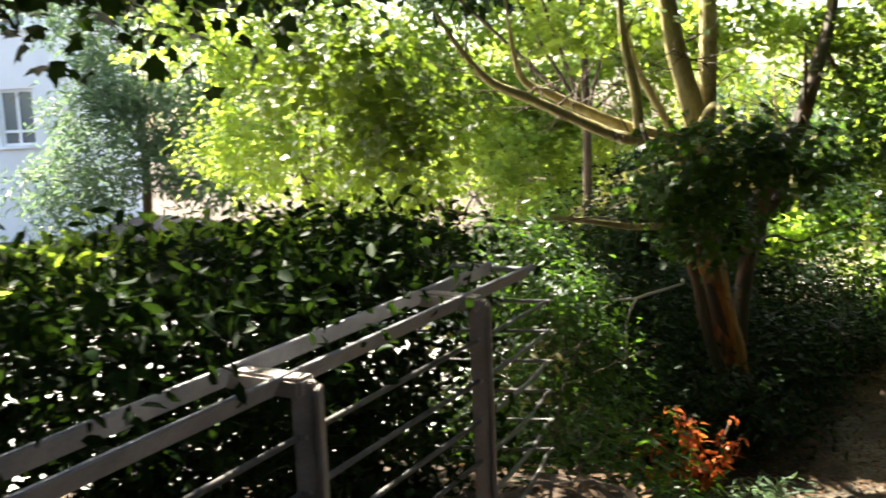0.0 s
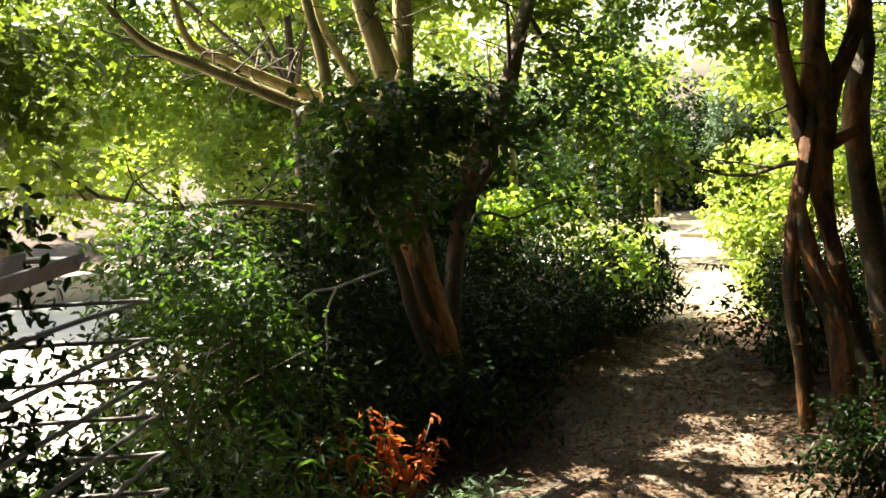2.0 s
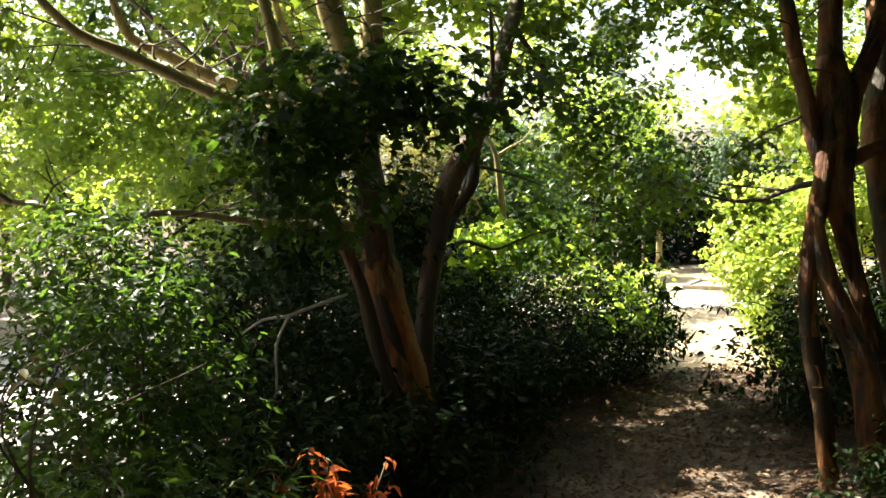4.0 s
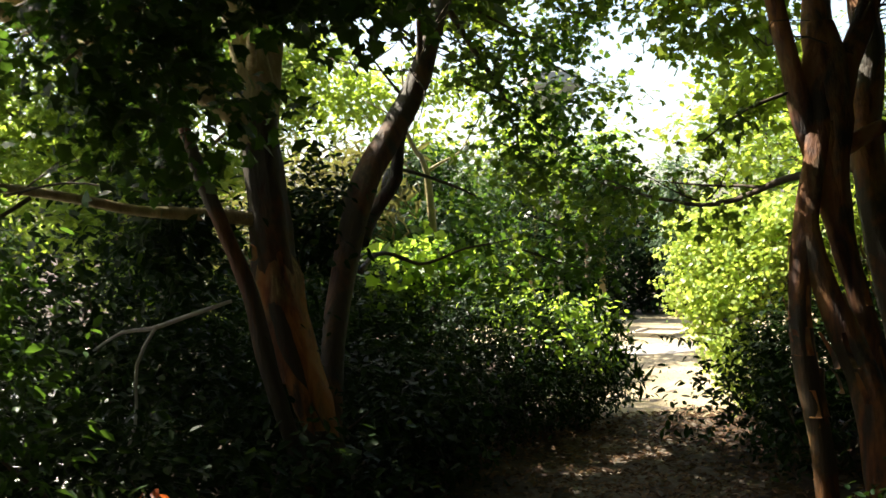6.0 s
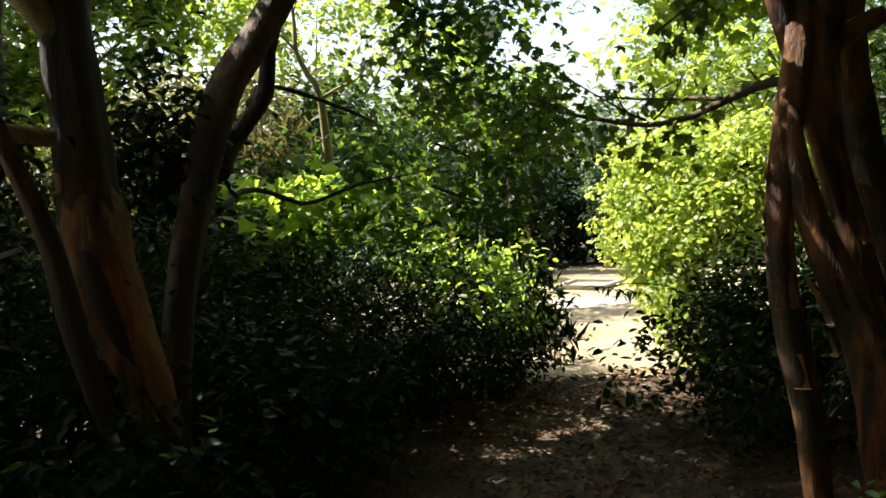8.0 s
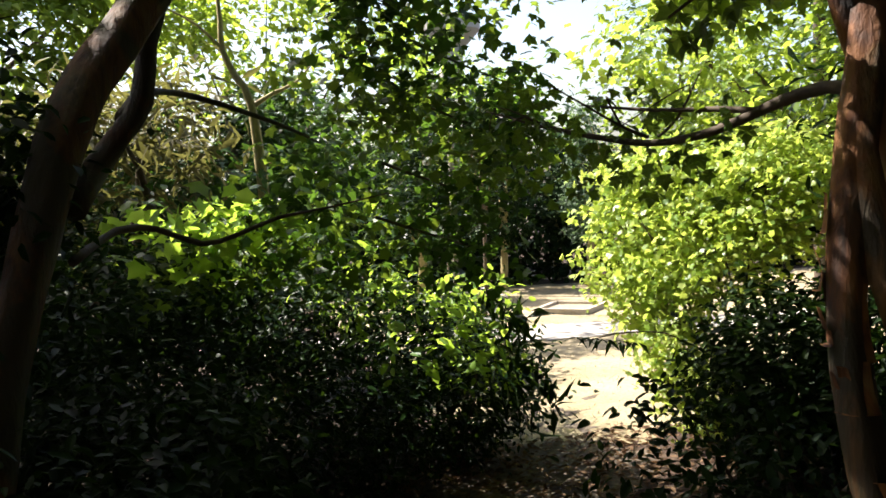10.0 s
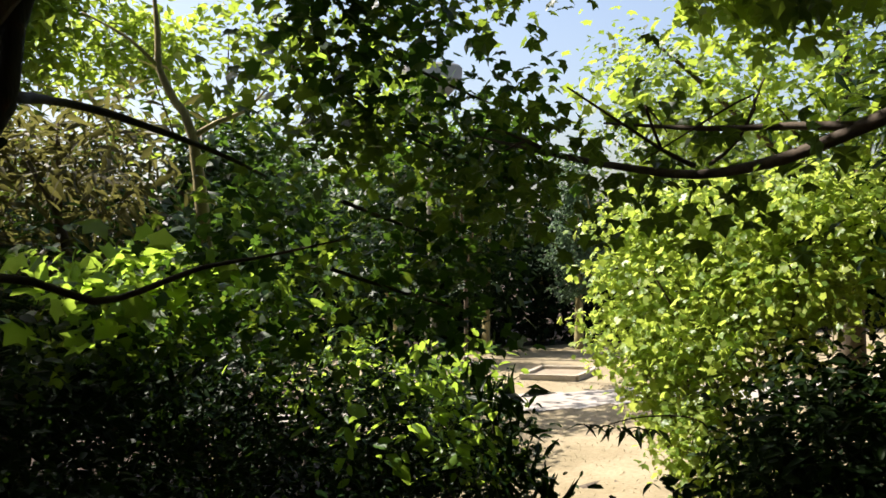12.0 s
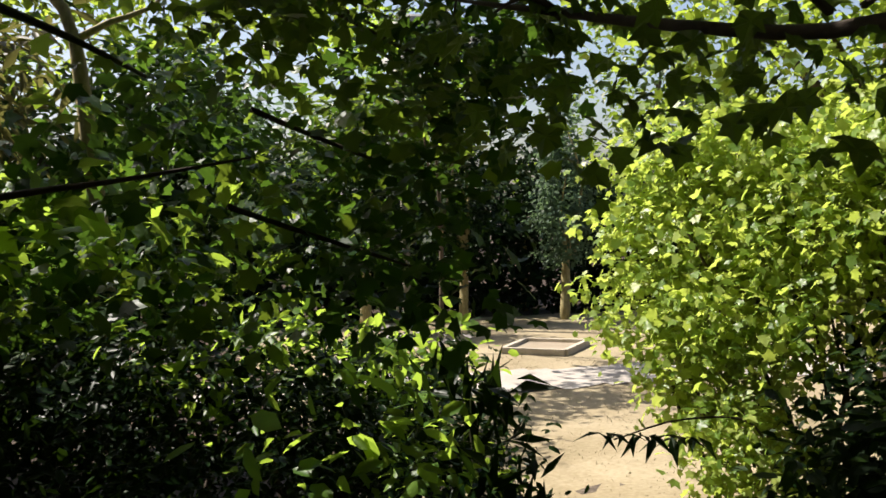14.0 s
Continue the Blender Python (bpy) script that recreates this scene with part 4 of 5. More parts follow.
foliage("hanging_spray", [(5.28, 10.62, -0.42, 0.2, 0.1, 0.07), (4.9, 10.45, -0.42, 0.2, 0.1, 0.09), (4.62, 10.36, -0.45, 0.2, 0.1, 0.12)], 95, "oval", 0.1, M_LIT, LAUREL, 65, "broad hanging leaves with sunlight put into their colour", clump=6, spread=0.07, holes=0)
foliage("end_foliage", [(5.4, 10.75, -0.5, 0.16, 0.15, 0.22), (5.36, 10.5, -0.8, 0.16, 0.15, 0.25)], 170, "slim", 0.17, M_LAUREL, LAUREL, 60, "long upright leaves at the end of the shrub", clump=7, spread=0.05, holes=0, up=0.1, droop=-1.6)

# ---- hedge ----
def build_hedge():
    t = thing("hedge", rail_pt(-0.8, 0.7, 0), "thin dark clipped hedge with gaps behind the railing", "hedge")
    g = np.random.default_rng(61)
    for i in range(28):
        s = -3.6 + i * 0.2 + g.normal() * 0.05
        a = rail_pt(s, 0.7 + g.normal() * 0.1, -0.05)
        b = rail_pt(s + g.normal() * 0.12, 0.7 + g.normal() * 0.12, 0.6)
        c = rail_pt(s + g.normal() * 0.2, 0.7 + g.normal() * 0.15, 1.1)
        tube("stem", [a, b, c], (0.014, 0.004), M_TWIG, t, 6, 0.1, i)
    n = 8500
    s = g.uniform(-3.7, 1.85, n)
    tw = np.array([rail_pt(a, 0.7 + g.normal() * 0.24, g.uniform(0.0, 1.36)) for a in s])
    tw[:, 2] = np.minimum(tw[:, 2], 1.20 - 0.035 * s + 0.03 * np.sin(s * 6))
    hole = np.sin(s * 7 + tw[:, 2] * 5) * np.cos(s * 3.3 - tw[:, 2] * 9)
    tw = tw[(hole < 0.56) | (tw[:, 2] > 0.85 + 0.1 * np.sin(s * 4))]
    p = np.repeat(tw, 8, axis=0) + g.normal(size=(len(tw) * 8, 3)) * 0.06
    o = np.repeat(g.normal(size=(len(tw), 3)) * 0.5, 8, axis=0)
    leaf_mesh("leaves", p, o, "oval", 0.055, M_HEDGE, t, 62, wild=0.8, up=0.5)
    # light on the hedge top, put into the colour of a brighter fringe
    n = 700
    s = g.uniform(-3.7, 1.8, n)
    tw = np.array([rail_pt(a, 0.95 + g.normal() * 0.12, 1.22 - 0.035 * a + g.normal() * 0.035) for a in s])
    p = np.repeat(tw, 7, axis=0) + g.normal(size=(n * 7, 3)) * 0.045
    leaf_mesh("fringe", p, np.zeros((n * 7, 3)), "oval", 0.05, M_LIT, t, 63, "leaves along the top in a lighter, sunlit green", wild=0.8, up=0.5)
    return t


build_hedge()


def leafy_tree(name, label, at, height, blobs, n, shape, size, mat, seed, bark=M_TWIG, radius=0.12, spread=0.22, holes=6, hole=0.45, lean=(0, 0), **k):
    t = thing(name, at, label, "tree")
    top = (at[0] + lean[0], at[1] + lean[1], at[2] + height)
    mid = tuple(0.5 * (p + q) + 0.08 for p, q in zip(at, top))
    tube("trunk", [(at[0], at[1], at[2] - 0.1), mid, top], (radius, radius * 0.45), bark, t, 10, 0.12, seed, "", 0.3)
    g = np.random.default_rng(seed)
    for i, b in enumerate(blobs):
        tip = (b[0] + g.normal() * b[3] * 0.3, b[1] + g.normal() * b[4] * 0.3, b[2] + b[5] * 0.4)
        tube("limb", [mid, tuple(0.5 * (p + q) + g.normal() * 0.1 for p, q in zip(mid, tip)), tip], (radius * 0.45, radius * 0.1), bark, t, 7, 0.1, seed + i, "", 0.3)
    foliage("crown", blobs, n, shape, size, mat, t, seed, spread=spread, holes=holes, hole=hole, **k)
    return t


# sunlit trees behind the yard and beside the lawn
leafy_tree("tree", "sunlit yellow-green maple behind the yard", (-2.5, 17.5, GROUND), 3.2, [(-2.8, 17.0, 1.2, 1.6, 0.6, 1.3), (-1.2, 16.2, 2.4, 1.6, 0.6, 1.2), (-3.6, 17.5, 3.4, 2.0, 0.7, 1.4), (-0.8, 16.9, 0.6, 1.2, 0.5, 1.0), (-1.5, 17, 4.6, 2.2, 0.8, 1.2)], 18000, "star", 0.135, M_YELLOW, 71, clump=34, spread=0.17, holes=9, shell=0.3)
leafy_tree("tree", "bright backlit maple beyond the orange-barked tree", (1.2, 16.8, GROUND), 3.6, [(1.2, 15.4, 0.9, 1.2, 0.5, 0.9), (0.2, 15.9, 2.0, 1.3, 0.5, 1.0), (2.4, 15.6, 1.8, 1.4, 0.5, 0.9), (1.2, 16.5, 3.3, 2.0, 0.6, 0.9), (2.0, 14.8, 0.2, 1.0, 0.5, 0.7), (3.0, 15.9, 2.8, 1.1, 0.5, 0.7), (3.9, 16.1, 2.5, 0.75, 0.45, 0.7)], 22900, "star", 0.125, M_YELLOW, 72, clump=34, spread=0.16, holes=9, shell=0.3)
leafy_tree("tree", "tall green maple at the edge of the lawn", (4.6, 14.9, GROUND), 2.4, [(4.4, 14.6, 0.6, 0.9, 0.8, 0.8), (5.1, 14.4, 0.3, 0.6, 0.5, 0.5), (5.2, 14.9, 0.95, 0.7, 0.5, 0.45), (3.6, 14.0, -0.4, 0.9, 0.6, 0.6)], 13000, "star", 0.105, M_MID, 73, clump=22, spread=0.15)
leafy_tree("tree", "grey-green feathery tree in front of the white house", (-7.0, 23.0, GROUND), 4.5, [(-7.2, 22.2, 1.4, 1.7, 1.2, 1.5), (-6.4, 22.4, 3.0, 1.8, 1.3, 1.5), (-8.6, 22.6, 0.2, 1.3, 1.0, 1.1), (-5.2, 22, 1.2, 1.5, 1.1, 1.6), (-7.2, 22.6, 4.6, 2.2, 1.4, 1.2)], 16000, "slim", 0.26, M_BLUE, 74)
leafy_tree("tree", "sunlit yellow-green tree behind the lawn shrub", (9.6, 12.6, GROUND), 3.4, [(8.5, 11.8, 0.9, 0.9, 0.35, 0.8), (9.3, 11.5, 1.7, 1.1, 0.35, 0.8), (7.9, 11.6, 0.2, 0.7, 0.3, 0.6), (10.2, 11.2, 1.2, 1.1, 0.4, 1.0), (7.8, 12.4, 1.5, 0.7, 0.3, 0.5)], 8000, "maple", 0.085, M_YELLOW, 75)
leafy_tree("tree", "sunlit maple with long trailing leaves", (8.6, 9.9, GROUND), 3.0, [(8.0, 10.2, 0.7, 0.8, 0.7, 0.8), (8.8, 9.6, 1.0, 1.0, 0.8, 0.9), (7.6, 9.4, -0.4, 0.7, 0.6, 0.7)], 5500, "slim", 0.14, M_LAUREL, 76)
leafy_tree("tree", "tree with dry yellowing leaves behind the shrubs", (3.2, 13.2, GROUND), 1.9, [(3.3, 12.6, 0.75, 0.7, 0.5, 0.4), (3.6, 13.0, 1.05, 0.6, 0.5, 0.35), (2.6, 12.6, 0.3, 0.8, 0.5, 0.5)], 2600, "slim", 0.17, M_TAN, 77, spread=0.14)
leafy_tree("tree", "overhanging bough with large dark leaves", (-3.2, 1.6, 0.0), 4.0, [(-1.6, 4.6, 2.25, 0.9, 0.5, 0.28), (-2.2, 5.0, 3.2, 1.5, 1.1, 0.7), (-0.9, 5.2, 2.6, 0.7, 0.5, 0.25)], 4600, "maple", 0.11, M_HEDGE, 78)

leafy_tree("tree", "airy young tree with thin sunlit leaves", (5.2, 17.4, GROUND), 2.6, [(4.4, 16.6, 2.0, 0.8, 0.5, 0.8), (5.4, 16.8, 2.3, 0.8, 0.5, 0.7), (6.7, 16.9, 2.5, 0.8, 0.5, 0.6)], 2300, "card", 0.13, M_YELLOW, 79, radius=0.05, spread=0.16, holes=9, hole=0.5)
leafy_tree("tree", "thin sunlit tree behind the lawn path", (8.4, 17.6, GROUND), 2.4, [(8.4, 17.2, 1.5, 0.6, 0.4, 0.5), (7.6, 17.2, 1.9, 0.5, 0.4, 0.4)], 700, "card", 0.13, M_LIT, 80, radius=0.035, spread=0.14, holes=6, hole=0.5)
dry = thing("dead_bough", (4.35, 12.6, GROUND), "crooked bare bough rising behind the shrubs", "branch")
tube("stem", [(4.45, 12.7, GROUND - 0.05), (4.35, 12.4, 0.2), (4.27, 12.30, 1.03), (4.19, 12.35, 1.23), (4.11, 12.40, 1.43), (4.11, 12.41, 1.63), (4.09, 12.43, 2.1)], [0.05, 0.04, 0.03, 0.026, 0.022, 0.018, 0.01], M_BARK2, dry, 8, 0.15, 4)
tube("branch", [(4.27, 12.30, 1.03), (4.42, 12.3, 1.12), (4.6, 12.35, 1.2), (4.75, 12.4, 1.35)], (0.02, 0.006), M_BARK2, dry, 6, 0.1, 5)
tube("branch", [(4.12, 12.40, 1.43), (3.95, 12.4, 1.6), (3.7, 12.45, 1.75)], (0.014, 0.005), M_BARK2, dry, 6, 0.1, 6)

# clipped trees on the lawn, hedge and woods beyond
# third tree is added, mostly hidden, to cast the shadow behind the sandpit
for i, (x, y, hgt, s) in enumerate([(9.84, 19.98, 2.7, 0.50), (11.22, 19.56, 2.5, 0.44), (8.25, 19.6, 2.9, 0.56)]):
    tagged(leafy_tree("lawn_tree", "small upright tree with bare trunk on the lawn", (x, y, GROUND), 1.5, [(x, y, GROUND + 1.25, s * 1.1, s * 1.1, 0.5), (x + 0.05, y, GROUND + 1.8, s * 0.9, s * 0.9, 0.65), (x, y, GROUND + 2.5, s * 0.7, s * 0.7, 0.6)], 4200, "card", 0.085, M_BLUE if i == 1 else M_LAUREL, 81 + i, M_BARK2, 0.075, 0.08, 2), group="young trees on the lawn")
pole = thing("pole", (9.0, 19.95, GROUND), "slim pale post at the far side of the lawn", "post")
tube("shaft", [(9.0, 19.95, GROUND - 0.05), (9.0, 19.95, 0.2), (8.99, 19.94, 2.2)], (0.06, 0.05), M_POST, pole, 10, 0.03, 5, "", 0.4)
tube("stake", [(8.84, 19.9, GROUND - 0.05), (8.84, 19.9, 0.0), (8.85, 19.9, 1.0)], (0.018, 0.016), M_POST, pole, 8, 0.03, 6, "thin stake beside the post", 0.4)


def far_hedge():
    t = thing("far_hedge", (10, 22.05, GROUND), "dark evergreen hedge closing the far side of the lawn", "hedge")
    b = [(3.0 + 1.4 * i, 22.95 - 0.308 * i + 0.12 * math.sin(i * 1.7), -0.1 + 0.2 * math.sin(i * 2.3), 1.2, 0.7, 1.35) for i in range(14)]
    for i in range(0, 14, 2):
        tube("stem", [(b[i][0], b[i][1], GROUND - 0.05), (b[i][0] + 0.05, b[i][1], 0.4)], (0.06, 0.03), M_BARK2, t, 6, 0.1, i, "", 0.4)
    low = [(x, y - 0.15, -1.05, 0.9, 0.5, 0.5) for x, y, *_ in b]
    foliage("leaves", b + low, 46000, "card", 0.18, M_DARK, t, 91, spread=0.2, holes=0, shell=0.1)
    return t


far_hedge()
for i, (x, y, z, r, mat) in enumerate([(2.6, 27, 0.9, 1.7, M_MAPLE), (8.0, 28, 1.1, 1.8, M_BLUE), (-3.5, 26, 3.0, 3.0, M_MAPLE), (19, 27, 3.0, 3.0, M_MAPLE), (24, 22, 3.0, 3.2, M_MAPLE), (0, 24, 2.0, 2.4, M_YELLOW), (12.2, 31, 0.6, 2.2, M_BLUE), (10.6, 24.6, 1.2, 1.6, M_MAPLE)]):
    tagged(leafy_tree("tree", "tall woodland tree beyond the lawn", (x, y + 0.6, GROUND), z + 1.5, [(x, y, z, r, r * 0.7, r * 0.8), (x + r * 0.6, y, z - r * 0.5, r * 0.7, r * 0.6, r * 0.6), (x - r * 0.6, y + 0.3, z - r * 0.6, r * 0.7, r * 0.6, r * 0.6)], 6500, "card", 0.22, mat, 95 + i, spread=0.3), group="woodland trees beyond the lawn")


def shade_tree(at, height, blobs, n, size, seed, dense=1.8):
    return tagged(leafy_tree("tree", "tall tree added with unseen crown to shade the path", at, height, blobs, int(n * dense), "card", size * 1.1, M_DARK, seed, M_TWIG, 0.07, 0.3, 1, 0.4, shell=0.15), group="tall trees over the path")


# unseen crowns added to block light: over the path's start, beyond the orange-barked trees
shade_tree((1.75, 12.7, GROUND), 5.6, [(0.4, 11.4, 3.9, 1.0, 0.6, 0.8), (-1.6, 11.1, 4.0, 1.1, 1.0, 0.9), (0.4, 12.9, 4.1, 0.85, 0.9, 0.9), (2.55, 11.9, 3.4, 0.85, 0.5, 0.25)], 11400, 0.18, 201, 1.4)
shade_tree((-3.4, -0.6, 0.0), 7.5, [(-2.8, 1.2, 4.6, 2.8, 2.6, 1.3), (-2.6, -2.0, 3.6, 2.6, 2.4, 1.8), (-1.6, 3.2, 5.6, 2.6, 2.2, 1.2), (-4.6, -1.0, 2.0, 1.6, 2.2, 2.2)], 17000, 0.22, 202, 0.9)
shade_tree((4.6, 1.6, GROUND), 8.0, [(4.2, 2.4, 4.0, 2.8, 2.4, 1.5), (5.6, 0.0, 2.6, 2.2, 2.4, 2.2), (2.8, 4.4, 5.6, 2.6, 2.2, 1.2), (6.8, 4.0, 2.4, 1.8, 2.2, 2.2)], 18000, 0.22, 203)
shade_tree((0.9, -4.6, 0.0), 7.5, [(0.8, -3.6, 4.6, 2.8, 2.2, 1.6), (0.6, -5.2, 2.0, 3.0, 1.2, 2.4), (3.6, -4.2, 2.2, 1.8, 1.8, 2.4), (0.6, 0.0, 6.4, 2.8, 2.6, 1.0)], 17000, 0.22, 204)
shade_tree((8.6, 5.2, GROUND), 8.0, [(8.6, 5.2, 4.4, 2.6, 2.4, 2.0), (9.4, 6.4, 1.2, 2.0, 1.8, 2.4), (8.4, 3.2, 1.6, 2.0, 1.8, 2.6)], 14000, 0.22, 205)
shade_tree((-6.8, 6.6, GROUND), 8.0, [(-6.8, 6.6, 4.4, 2.2, 2.4, 2.2), (-7.2, 5.6, 1.2, 1.8, 2.0, 2.4), (-6.6, 3.2, 2.6, 2.0, 2.2, 2.6)], 14000, 0.22, 206, 1.0)
shade_tree((11.2, 9.4, GROUND), 9.0, [(8.2, 13.2, 6.2, 1.6, 1.6, 0.8), (10.0, 11.4, 6.4, 2.0, 1.8, 1.0), (11.4, 9.2, 6.0, 2.2, 2.0, 1.6), (11.6, 8.4, 2.6, 1.8, 2.0, 2.2), (9.4, 7.4, 6.2, 2.0, 1.8, 1.0)], 15000, 0.24, 207)
shade_tree((7.6, 2.4, GROUND), 9.0, [(6.6, 6.0, 6.2, 1.8, 1.6, 0.8), (8.0, 3.0, 5.8, 2.4, 2.0, 1.2)], 9000, 0.24, 208)


def woods_ring():
    """Unseen woods added all round, closing off place and sky light behind the walker."""
    for i in range(22):
        a = 2 * math.pi * i / 22
        if math.cos(a - 1.35) > 0.25:
            continue
        x, y = 3 + 15 * math.cos(a), 7 + 15 * math.sin(a)
        tagged(leafy_tree("tree", "unseen woodland tree added to close off the sky", (x, y, GROUND), 6.0, [(x, y, 3.6, 2.6, 2.6, 2.8), (x + 1, y, 0.8, 2.2, 2.2, 2.0)], 3800, "card", 0.36, M_DARK, 120 + i, spread=0.35, holes=1, shell=0.2), group="woodland trees round the park")


woods_ring()

# ---- plants with single leaves ----
def rust_plant():
    t = thing("rust_plant", (1.72, 6.85, GROUND), "small shoot with rust-red dying leaves", "plant")
    g = np.random.default_rng(131)
    me = {}
    for sh in ("slim", "oval"):
        v, f = LEAF[sh]
        m = bpy.data.meshes.new("leaf")
        m.from_pydata([tuple(q) for q in v], [], f)
        m.materials.append(M_RED)
        me[sh] = m
    for i in range(13):
        tip = (1.68 + g.normal() * 0.3, 6.75 + g.normal() * 0.2, -0.66 + g.normal() * 0.13) if i > 2 else (1.58 + 0.05 * i, 6.95, -0.5 - 0.04 * i)
        mid = (1.72 + g.normal() * 0.08, 6.85 + g.normal() * 0.06, -1.12)
        tube("stem", [(1.72, 6.85, GROUND - 0.03), mid, tip], (0.009, 0.004), M_TWIG, t, 6, 0.1, i)
        for k in range(24):
            u = g.uniform(0.25, 1.0)
            q = [m_ * (1 - u) + p_ * u + g.normal() * 0.025 for m_, p_ in zip(mid, tip)]
            ob = new("leaf", me["slim" if k % 6 else "oval"])
            s = g.uniform(0.06, 0.115)
            ob.matrix_world = pose(*q, g.uniform(-60, 60), g.uniform(-20, 70), g.uniform(0, 360)) @ Matrix.Diagonal((s, s * 1.4, s, 1))
            w = ob.matrix_world.copy()
            ob.parent = t
            ob.matrix_parent_inverse = t.matrix_world.inverted()
            ob.matrix_basis = w
    return t


rust_plant()


def path_bough_leaves():
    """Single leaves hanging from the bough that crosses the path."""
    g = np.random.default_rng(141)
    v, f = LEAF["maple"]
    meshes = []
    for k in range(4):
        m = bpy.data.meshes.new("leaf")
        vv = v * np.array((1, 0.9 + 0.1 * k, 0.6 + 0.5 * k))
        m.from_pydata([tuple(q) for q in vv], [], f)
        m.materials.append(M_MAPLE)
        meshes.append(m)
    line, _ = spline([(5.40, 8.36, 0.67), (5.33, 8.70, 0.58), (5.29, 9.04, 0.56), (5.16, 9.31, 0.61), (5.05, 9.58, 0.68), (4.95, 9.95, 0.78)], (1, 1), 0.05)
    for k in range(280):
        q = line[int(g.beta(2.2, 1.2) * (len(line) - 1))] + g.normal(size=3) * (0.17, 0.13, 0.12) + np.array((0, 0, g.uniform(-0.2, 0.16)))
        ob = new("leaf", meshes[k % 4])
        s = g.uniform(0.045, 0.08)
        w = pose(*q, g.uniform(-55, 55), g.uniform(0, 75), g.uniform(0, 360)) @ Matrix.Diagonal((s, s, s, 1))
        ob.parent = TREE_R
        ob.matrix_parent_inverse = TREE_R.matrix_world.inverted()
        ob.matrix_basis = w
    for k in range(34):
        u = g.random()
        q = np.array((5.05 - 0.4 * u, 8.0, 1.12 - 0.26 * u)) + g.normal(size=3) * (0.07, 0.06, 0.05)
        ob = new("leaf", meshes[k % 4])
        s = g.uniform(0.06, 0.095)
        ob.parent = TREE_R
        ob.matrix_parent_inverse = TREE_R.matrix_world.inverted()
        ob.matrix_basis = pose(*q, g.uniform(-50, 50), g.uniform(15, 80), g.uniform(0, 360)) @ Matrix.Diagonal((s, s, s, 1))


path_bough_leaves()


def sprig():
    t = thing("sapling", (6.75, 10.75, GROUND), "thin sapling with long dark drooping leaves by the path", "plant")
    tube("stem", [(6.75, 10.75, GROUND - 0.03), (6.7, 10.7, -0.9), (6.5, 10.6, -0.6), (6.05, 10.45, -0.5), (5.68, 10.33, -0.5)], (0.007, 0.003), M_TWIG, t, 6, 0.1, 2)
    v, f = LEAF["slim"]
    m = bpy.data.meshes.new("leaf")
    m.from_pydata([tuple(q) for q in v], [], f)
    m.materials.append(M_HEDGE)
    g = np.random.default_rng(151)
    for k in range(22):
        u = k / 21
        ob = new("leaf", m)
        s = g.uniform(0.08, 0.13)
        ob.parent = t
        ob.matrix_parent_inverse = t.matrix_world.inverted()
        ob.matrix_basis = pose(5.62 + 0.5 * u, 10.33 + 0.13 * u, -0.47 - 0.1 * u, g.uniform(-30, 30), g.uniform(5, 45), k * 137 + g.uniform(-15, 15)) @ Matrix.Diagonal((s, s * 1.3, s, 1))


sprig()


def flowers():
    t = thing("flowering_shrub", (5.8, 12.3, GROUND), "shrub with small pale flowers at the lawn's edge", "shrub")
    foliage("leaves", [(5.75, 12.3, -0.75, 0.45, 0.4, 0.5)], 1500, "slim", 0.09, M_LAUREL, t, 161, spread=0.08, holes=1)
    foliage("flowers", [(5.75, 12.2, -0.55, 0.38, 0.32, 0.3)], 260, "card", 0.045, M_FLOWER, t, 162, "clusters of pale pinkish flowers", clump=6, spread=0.03, holes=2)
    for i in range(4):
        tube("stem", [(5.8, 12.3, GROUND - 0.03), (5.78 + 0.1 * i - 0.15, 12.25, -0.6)], (0.01, 0.005), M_TWIG, t, 6, 0.1, i)


flowers()


def litter():
    g = np.random.default_rng(171)
    n = 17000
    y = g.uniform(3.5, 11.3, n)
    x = path_centre(y) + g.normal(size=n) * 1.15
    p = np.stack([x, y, terrain(x, y) + 0.022 + g.random(n) * 0.015], -1)
    ob = leaf_mesh("fallen_leaves", p, np.zeros((n, 3)), "oval", 0.055, M_DEAD, None, 172, "curled brown leaves lying on the path", wild=0.25, up=1.0, droop=0)
    tagged(ob, category="leaves")
    n = 7000
    x, y = g.uniform(5.3, 9.5, n), g.uniform(11.2, 17, n)
    k = np.array([on_lawn(a, b) and not on_paving(a, b) for a, b in zip(x, y)])
    x, y = x[k], y[k]
    p = np.stack([x, y, terrain(x, y) + 0.012], -1)
    ob = leaf_mesh("grass", p, np.zeros((len(p), 3)), "slim", 0.022, M_LAWN, None, 173, "short dry grass blades of the lawn", wild=1.6, up=0.2, droop=-1.5)
    tagged(ob, category="grass")


litter()

# ---- sandpit ----
def sandpit():
    t = thing("sandpit", (9.45, 17.2, GROUND), "low timber-edged sandpit on the lawn", "sandpit")
    c = [(8.96, 17.2), (9.42, 16.67), (10.05, 17.2), (9.56, 17.75)]
    z = GROUND + 0.035
    for (a, b) in zip(c, c[1:] + c[:1]):
        bar("board", (*a, z), (*b, z), 0.06, 0.09, M_WOOD, t, 0.006)
    mesh_object("sand_bed", [(*q, GROUND + 0.04) for q in c], [(0, 1, 2, 3)], M_SAND, t, "pale sand")


sandpit()

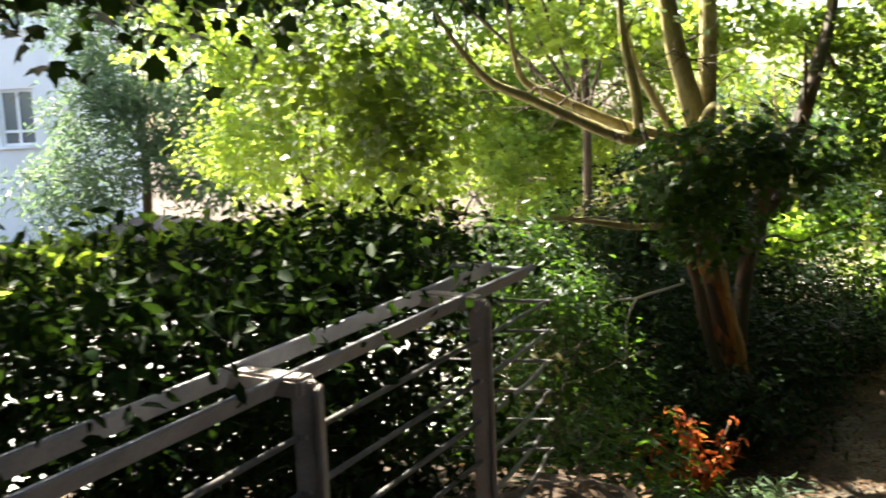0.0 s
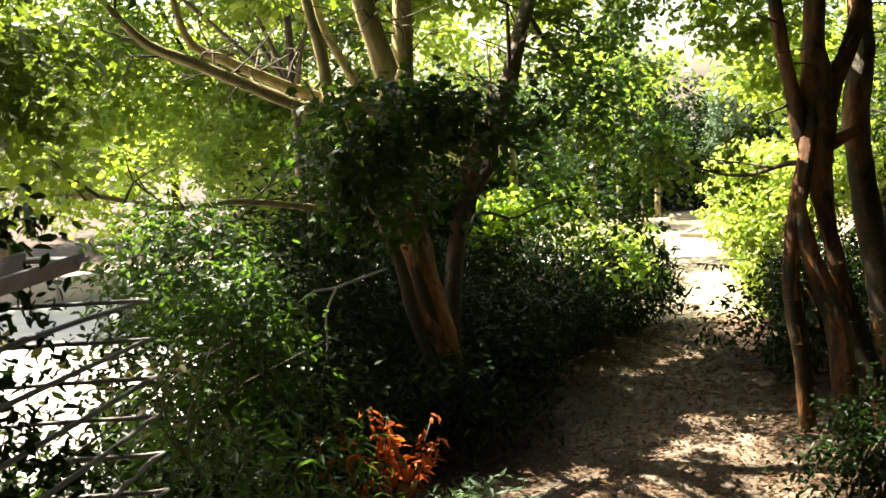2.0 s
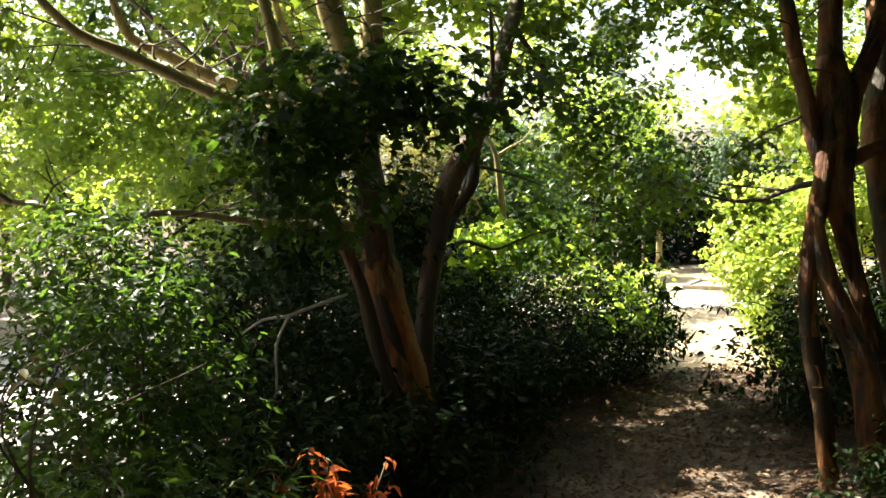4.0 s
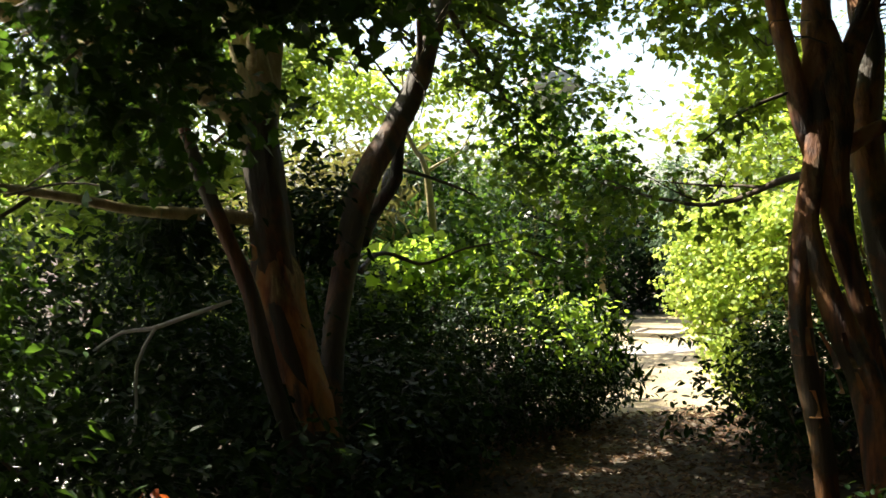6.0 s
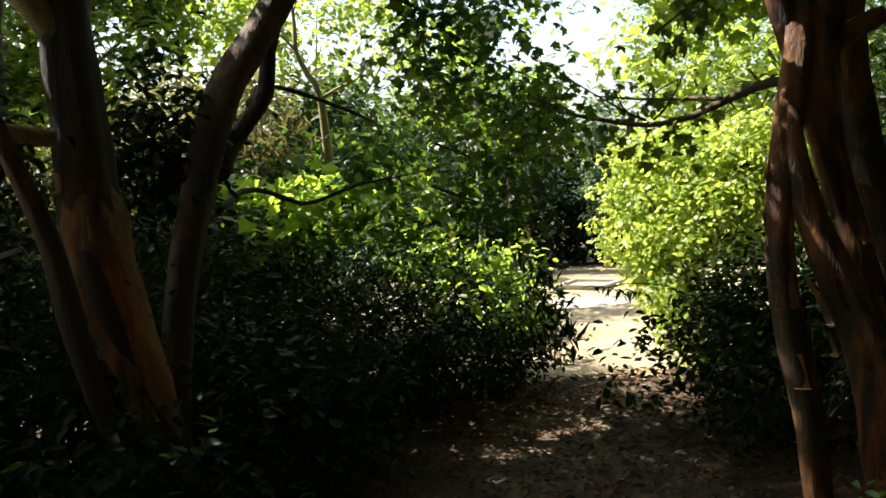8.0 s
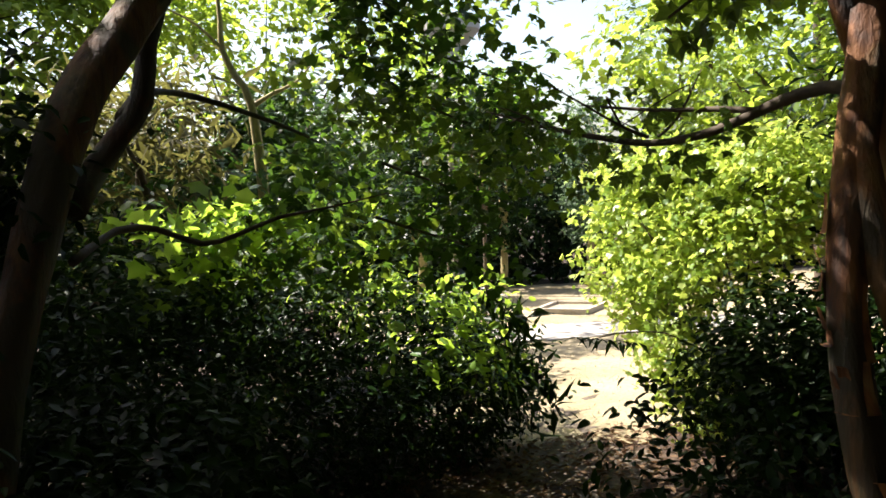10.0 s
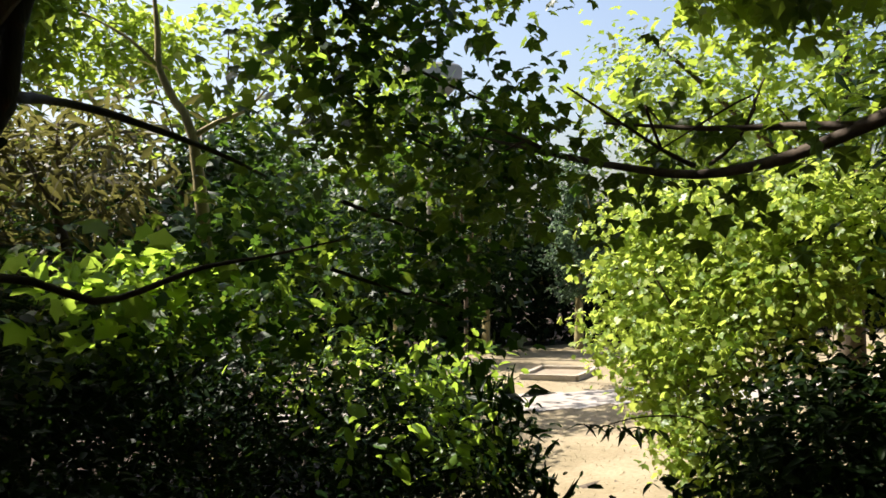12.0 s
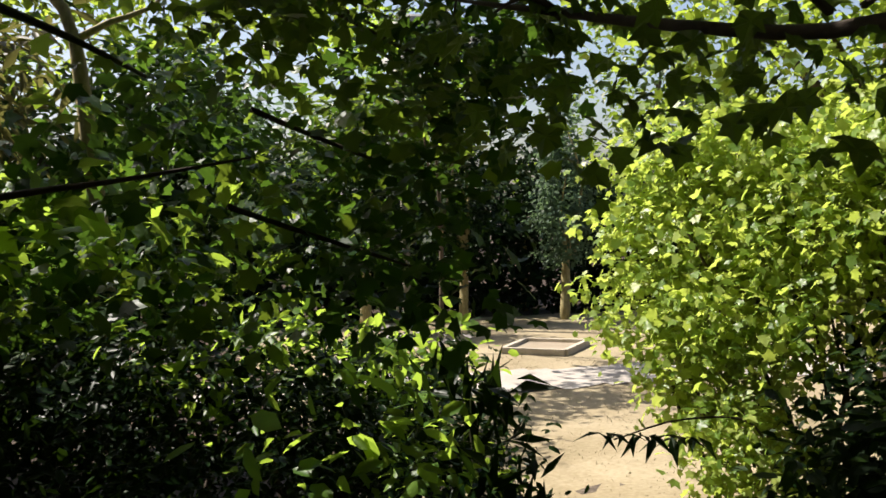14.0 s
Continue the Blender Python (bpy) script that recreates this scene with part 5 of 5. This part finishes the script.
# ---- house, wall and tower ----
def house():
    t = thing("house", (-14, 30, GROUND), "white rendered house half hidden by trees", "house")
    x0, x1, y0, y1, z1 = -24.0, -10.9, 28.2, 36.0, 8.6
    wx0, wx1, wz0, wz1 = -12.45, -11.45, 1.35, 2.95
    bm = bmesh.new()
    xs, zs = [x0, -16.0, -14.9, wx0, wx1, x1], [GROUND - 0.1, wz0, wz1, 4.6, 6.2, z1]
    holes = {(1, 1), (3, 1), (1, 3), (3, 3)}
    for i in range(5):
        for j in range(5):
            if (i, j) in holes:
                continue
            q = [bm.verts.new(p) for p in ((xs[i], y0, zs[j]), (xs[i + 1], y0, zs[j]), (xs[i + 1], y0, zs[j + 1]), (xs[i], y0, zs[j + 1]))]
            bm.faces.new(q)
    for i, j in holes:
        a, b, c, d = xs[i], xs[i + 1], zs[j], zs[j + 1]
        for p in (((a, c), (b, c)), ((b, c), (b, d)), ((b, d), (a, d)), ((a, d), (a, c))):
            q = [bm.verts.new((p[0][0], y0, p[0][1])), bm.verts.new((p[1][0], y0, p[1][1])), bm.verts.new((p[1][0], y0 + 0.25, p[1][1])), bm.verts.new((p[0][0], y0 + 0.25, p[0][1]))]
            bm.faces.new(q)
    for pts in ([(x1, y0), (x1, y1)], [(x1, y1), (x0, y1)], [(x0, y1), (x0, y0)]):
        bm.faces.new([bm.verts.new((*pts[0], GROUND - 0.1)), bm.verts.new((*pts[1], GROUND - 0.1)), bm.verts.new((*pts[1], z1)), bm.verts.new((*pts[0], z1))])
    part("wall", bm, M_RENDER, t)
    rb = bmesh.new()
    r = [rb.verts.new(p) for p in ((x0 - 0.4, y0 - 0.4, z1), (x1 + 0.4, y0 - 0.4, z1), (x1 + 0.4, y1 + 0.4, z1), (x0 - 0.4, y1 + 0.4, z1), (x0 + 2, 32.1, z1 + 2.6), (x1 - 2, 32.1, z1 + 2.6))]
    for f in ((0, 1, 5, 4), (1, 2, 5), (2, 3, 4, 5), (3, 0, 4), (3, 2, 1, 0)):
        rb.faces.new([r[k] for k in f])
    part("roof", rb, M_STONE, t, "brown tiled hip roof")
    for i, j in sorted(holes):
        a, b, c, d = xs[i], xs[i + 1], zs[j], zs[j + 1]
        w = part("window", box_bm(a + 0.02, b - 0.02, y0 + 0.16, y0 + 0.18, c + 0.02, d - 0.02), M_GLASS, t, "white framed casement window")
        for (p, q) in (((a + 0.04, c), (a + 0.04, d)), ((b - 0.04, c), (b - 0.04, d)), (((a + b) / 2, c), ((a + b) / 2, d))):
            bar("frame", (p[0], y0 + 0.13, p[1] + 0.005), (q[0], y0 + 0.13, q[1] - 0.005), 0.05, 0.08, M_PVC, w, 0)
        for z in (c + 0.05, d - 0.05, c + 0.42):
            bar("frame", (a + 0.005, y0 + 0.118, z), (b - 0.005, y0 + 0.118, z), 0.05, 0.08, M_PVC, w, 0)
        part("sill", box_bm(a - 0.08, b + 0.08, y0 - 0.10, y0 + 0.12, c - 0.07, c - 0.005, 0.008), M_PVC, w)


house()
wall = thing("low_wall", (-5, 16.9, GROUND), "low sandstone kerb wall along the yard", "wall")
for i in range(13):
    part("stone", box_bm(-10.6 + i * 0.9, -10.6 + i * 0.9 + 0.885, 16.75, 17.1, GROUND - 0.05, GROUND + 0.42 + 0.01 * (i % 3), 0.015), M_STONE, wall)


def tower():
    x, y = 14.5, 32.6
    t = thing("tower", (x, y, GROUND), "slender concrete tower with a flared disc-shaped top", "tower")
    prof = [(0.36, GROUND - 0.1), (0.36, 3.9), (0.42, 4.45)]
    cap = [(0.42, 4.45), (0.5, 4.5), (0.92, 4.95), (0.95, 5.3), (0.9, 5.36), (0.3, 5.42)]
    for nm, pr in (("shaft", prof), ("cap", cap)):
        vs, fs = [], []
        for r, z in pr:
            vs += [(x + r * math.cos(2 * math.pi * k / 28), y + r * math.sin(2 * math.pi * k / 28), z) for k in range(28)]
        for i in range(len(pr) - 1):
            fs += [(i * 28 + k, i * 28 + (k + 1) % 28, (i + 1) * 28 + (k + 1) % 28, (i + 1) * 28 + k) for k in range(28)]
        fs.append(tuple((len(pr) - 1) * 28 + k for k in range(28)))
        mesh_object(nm, vs, fs, M_CONC, t)


tower()
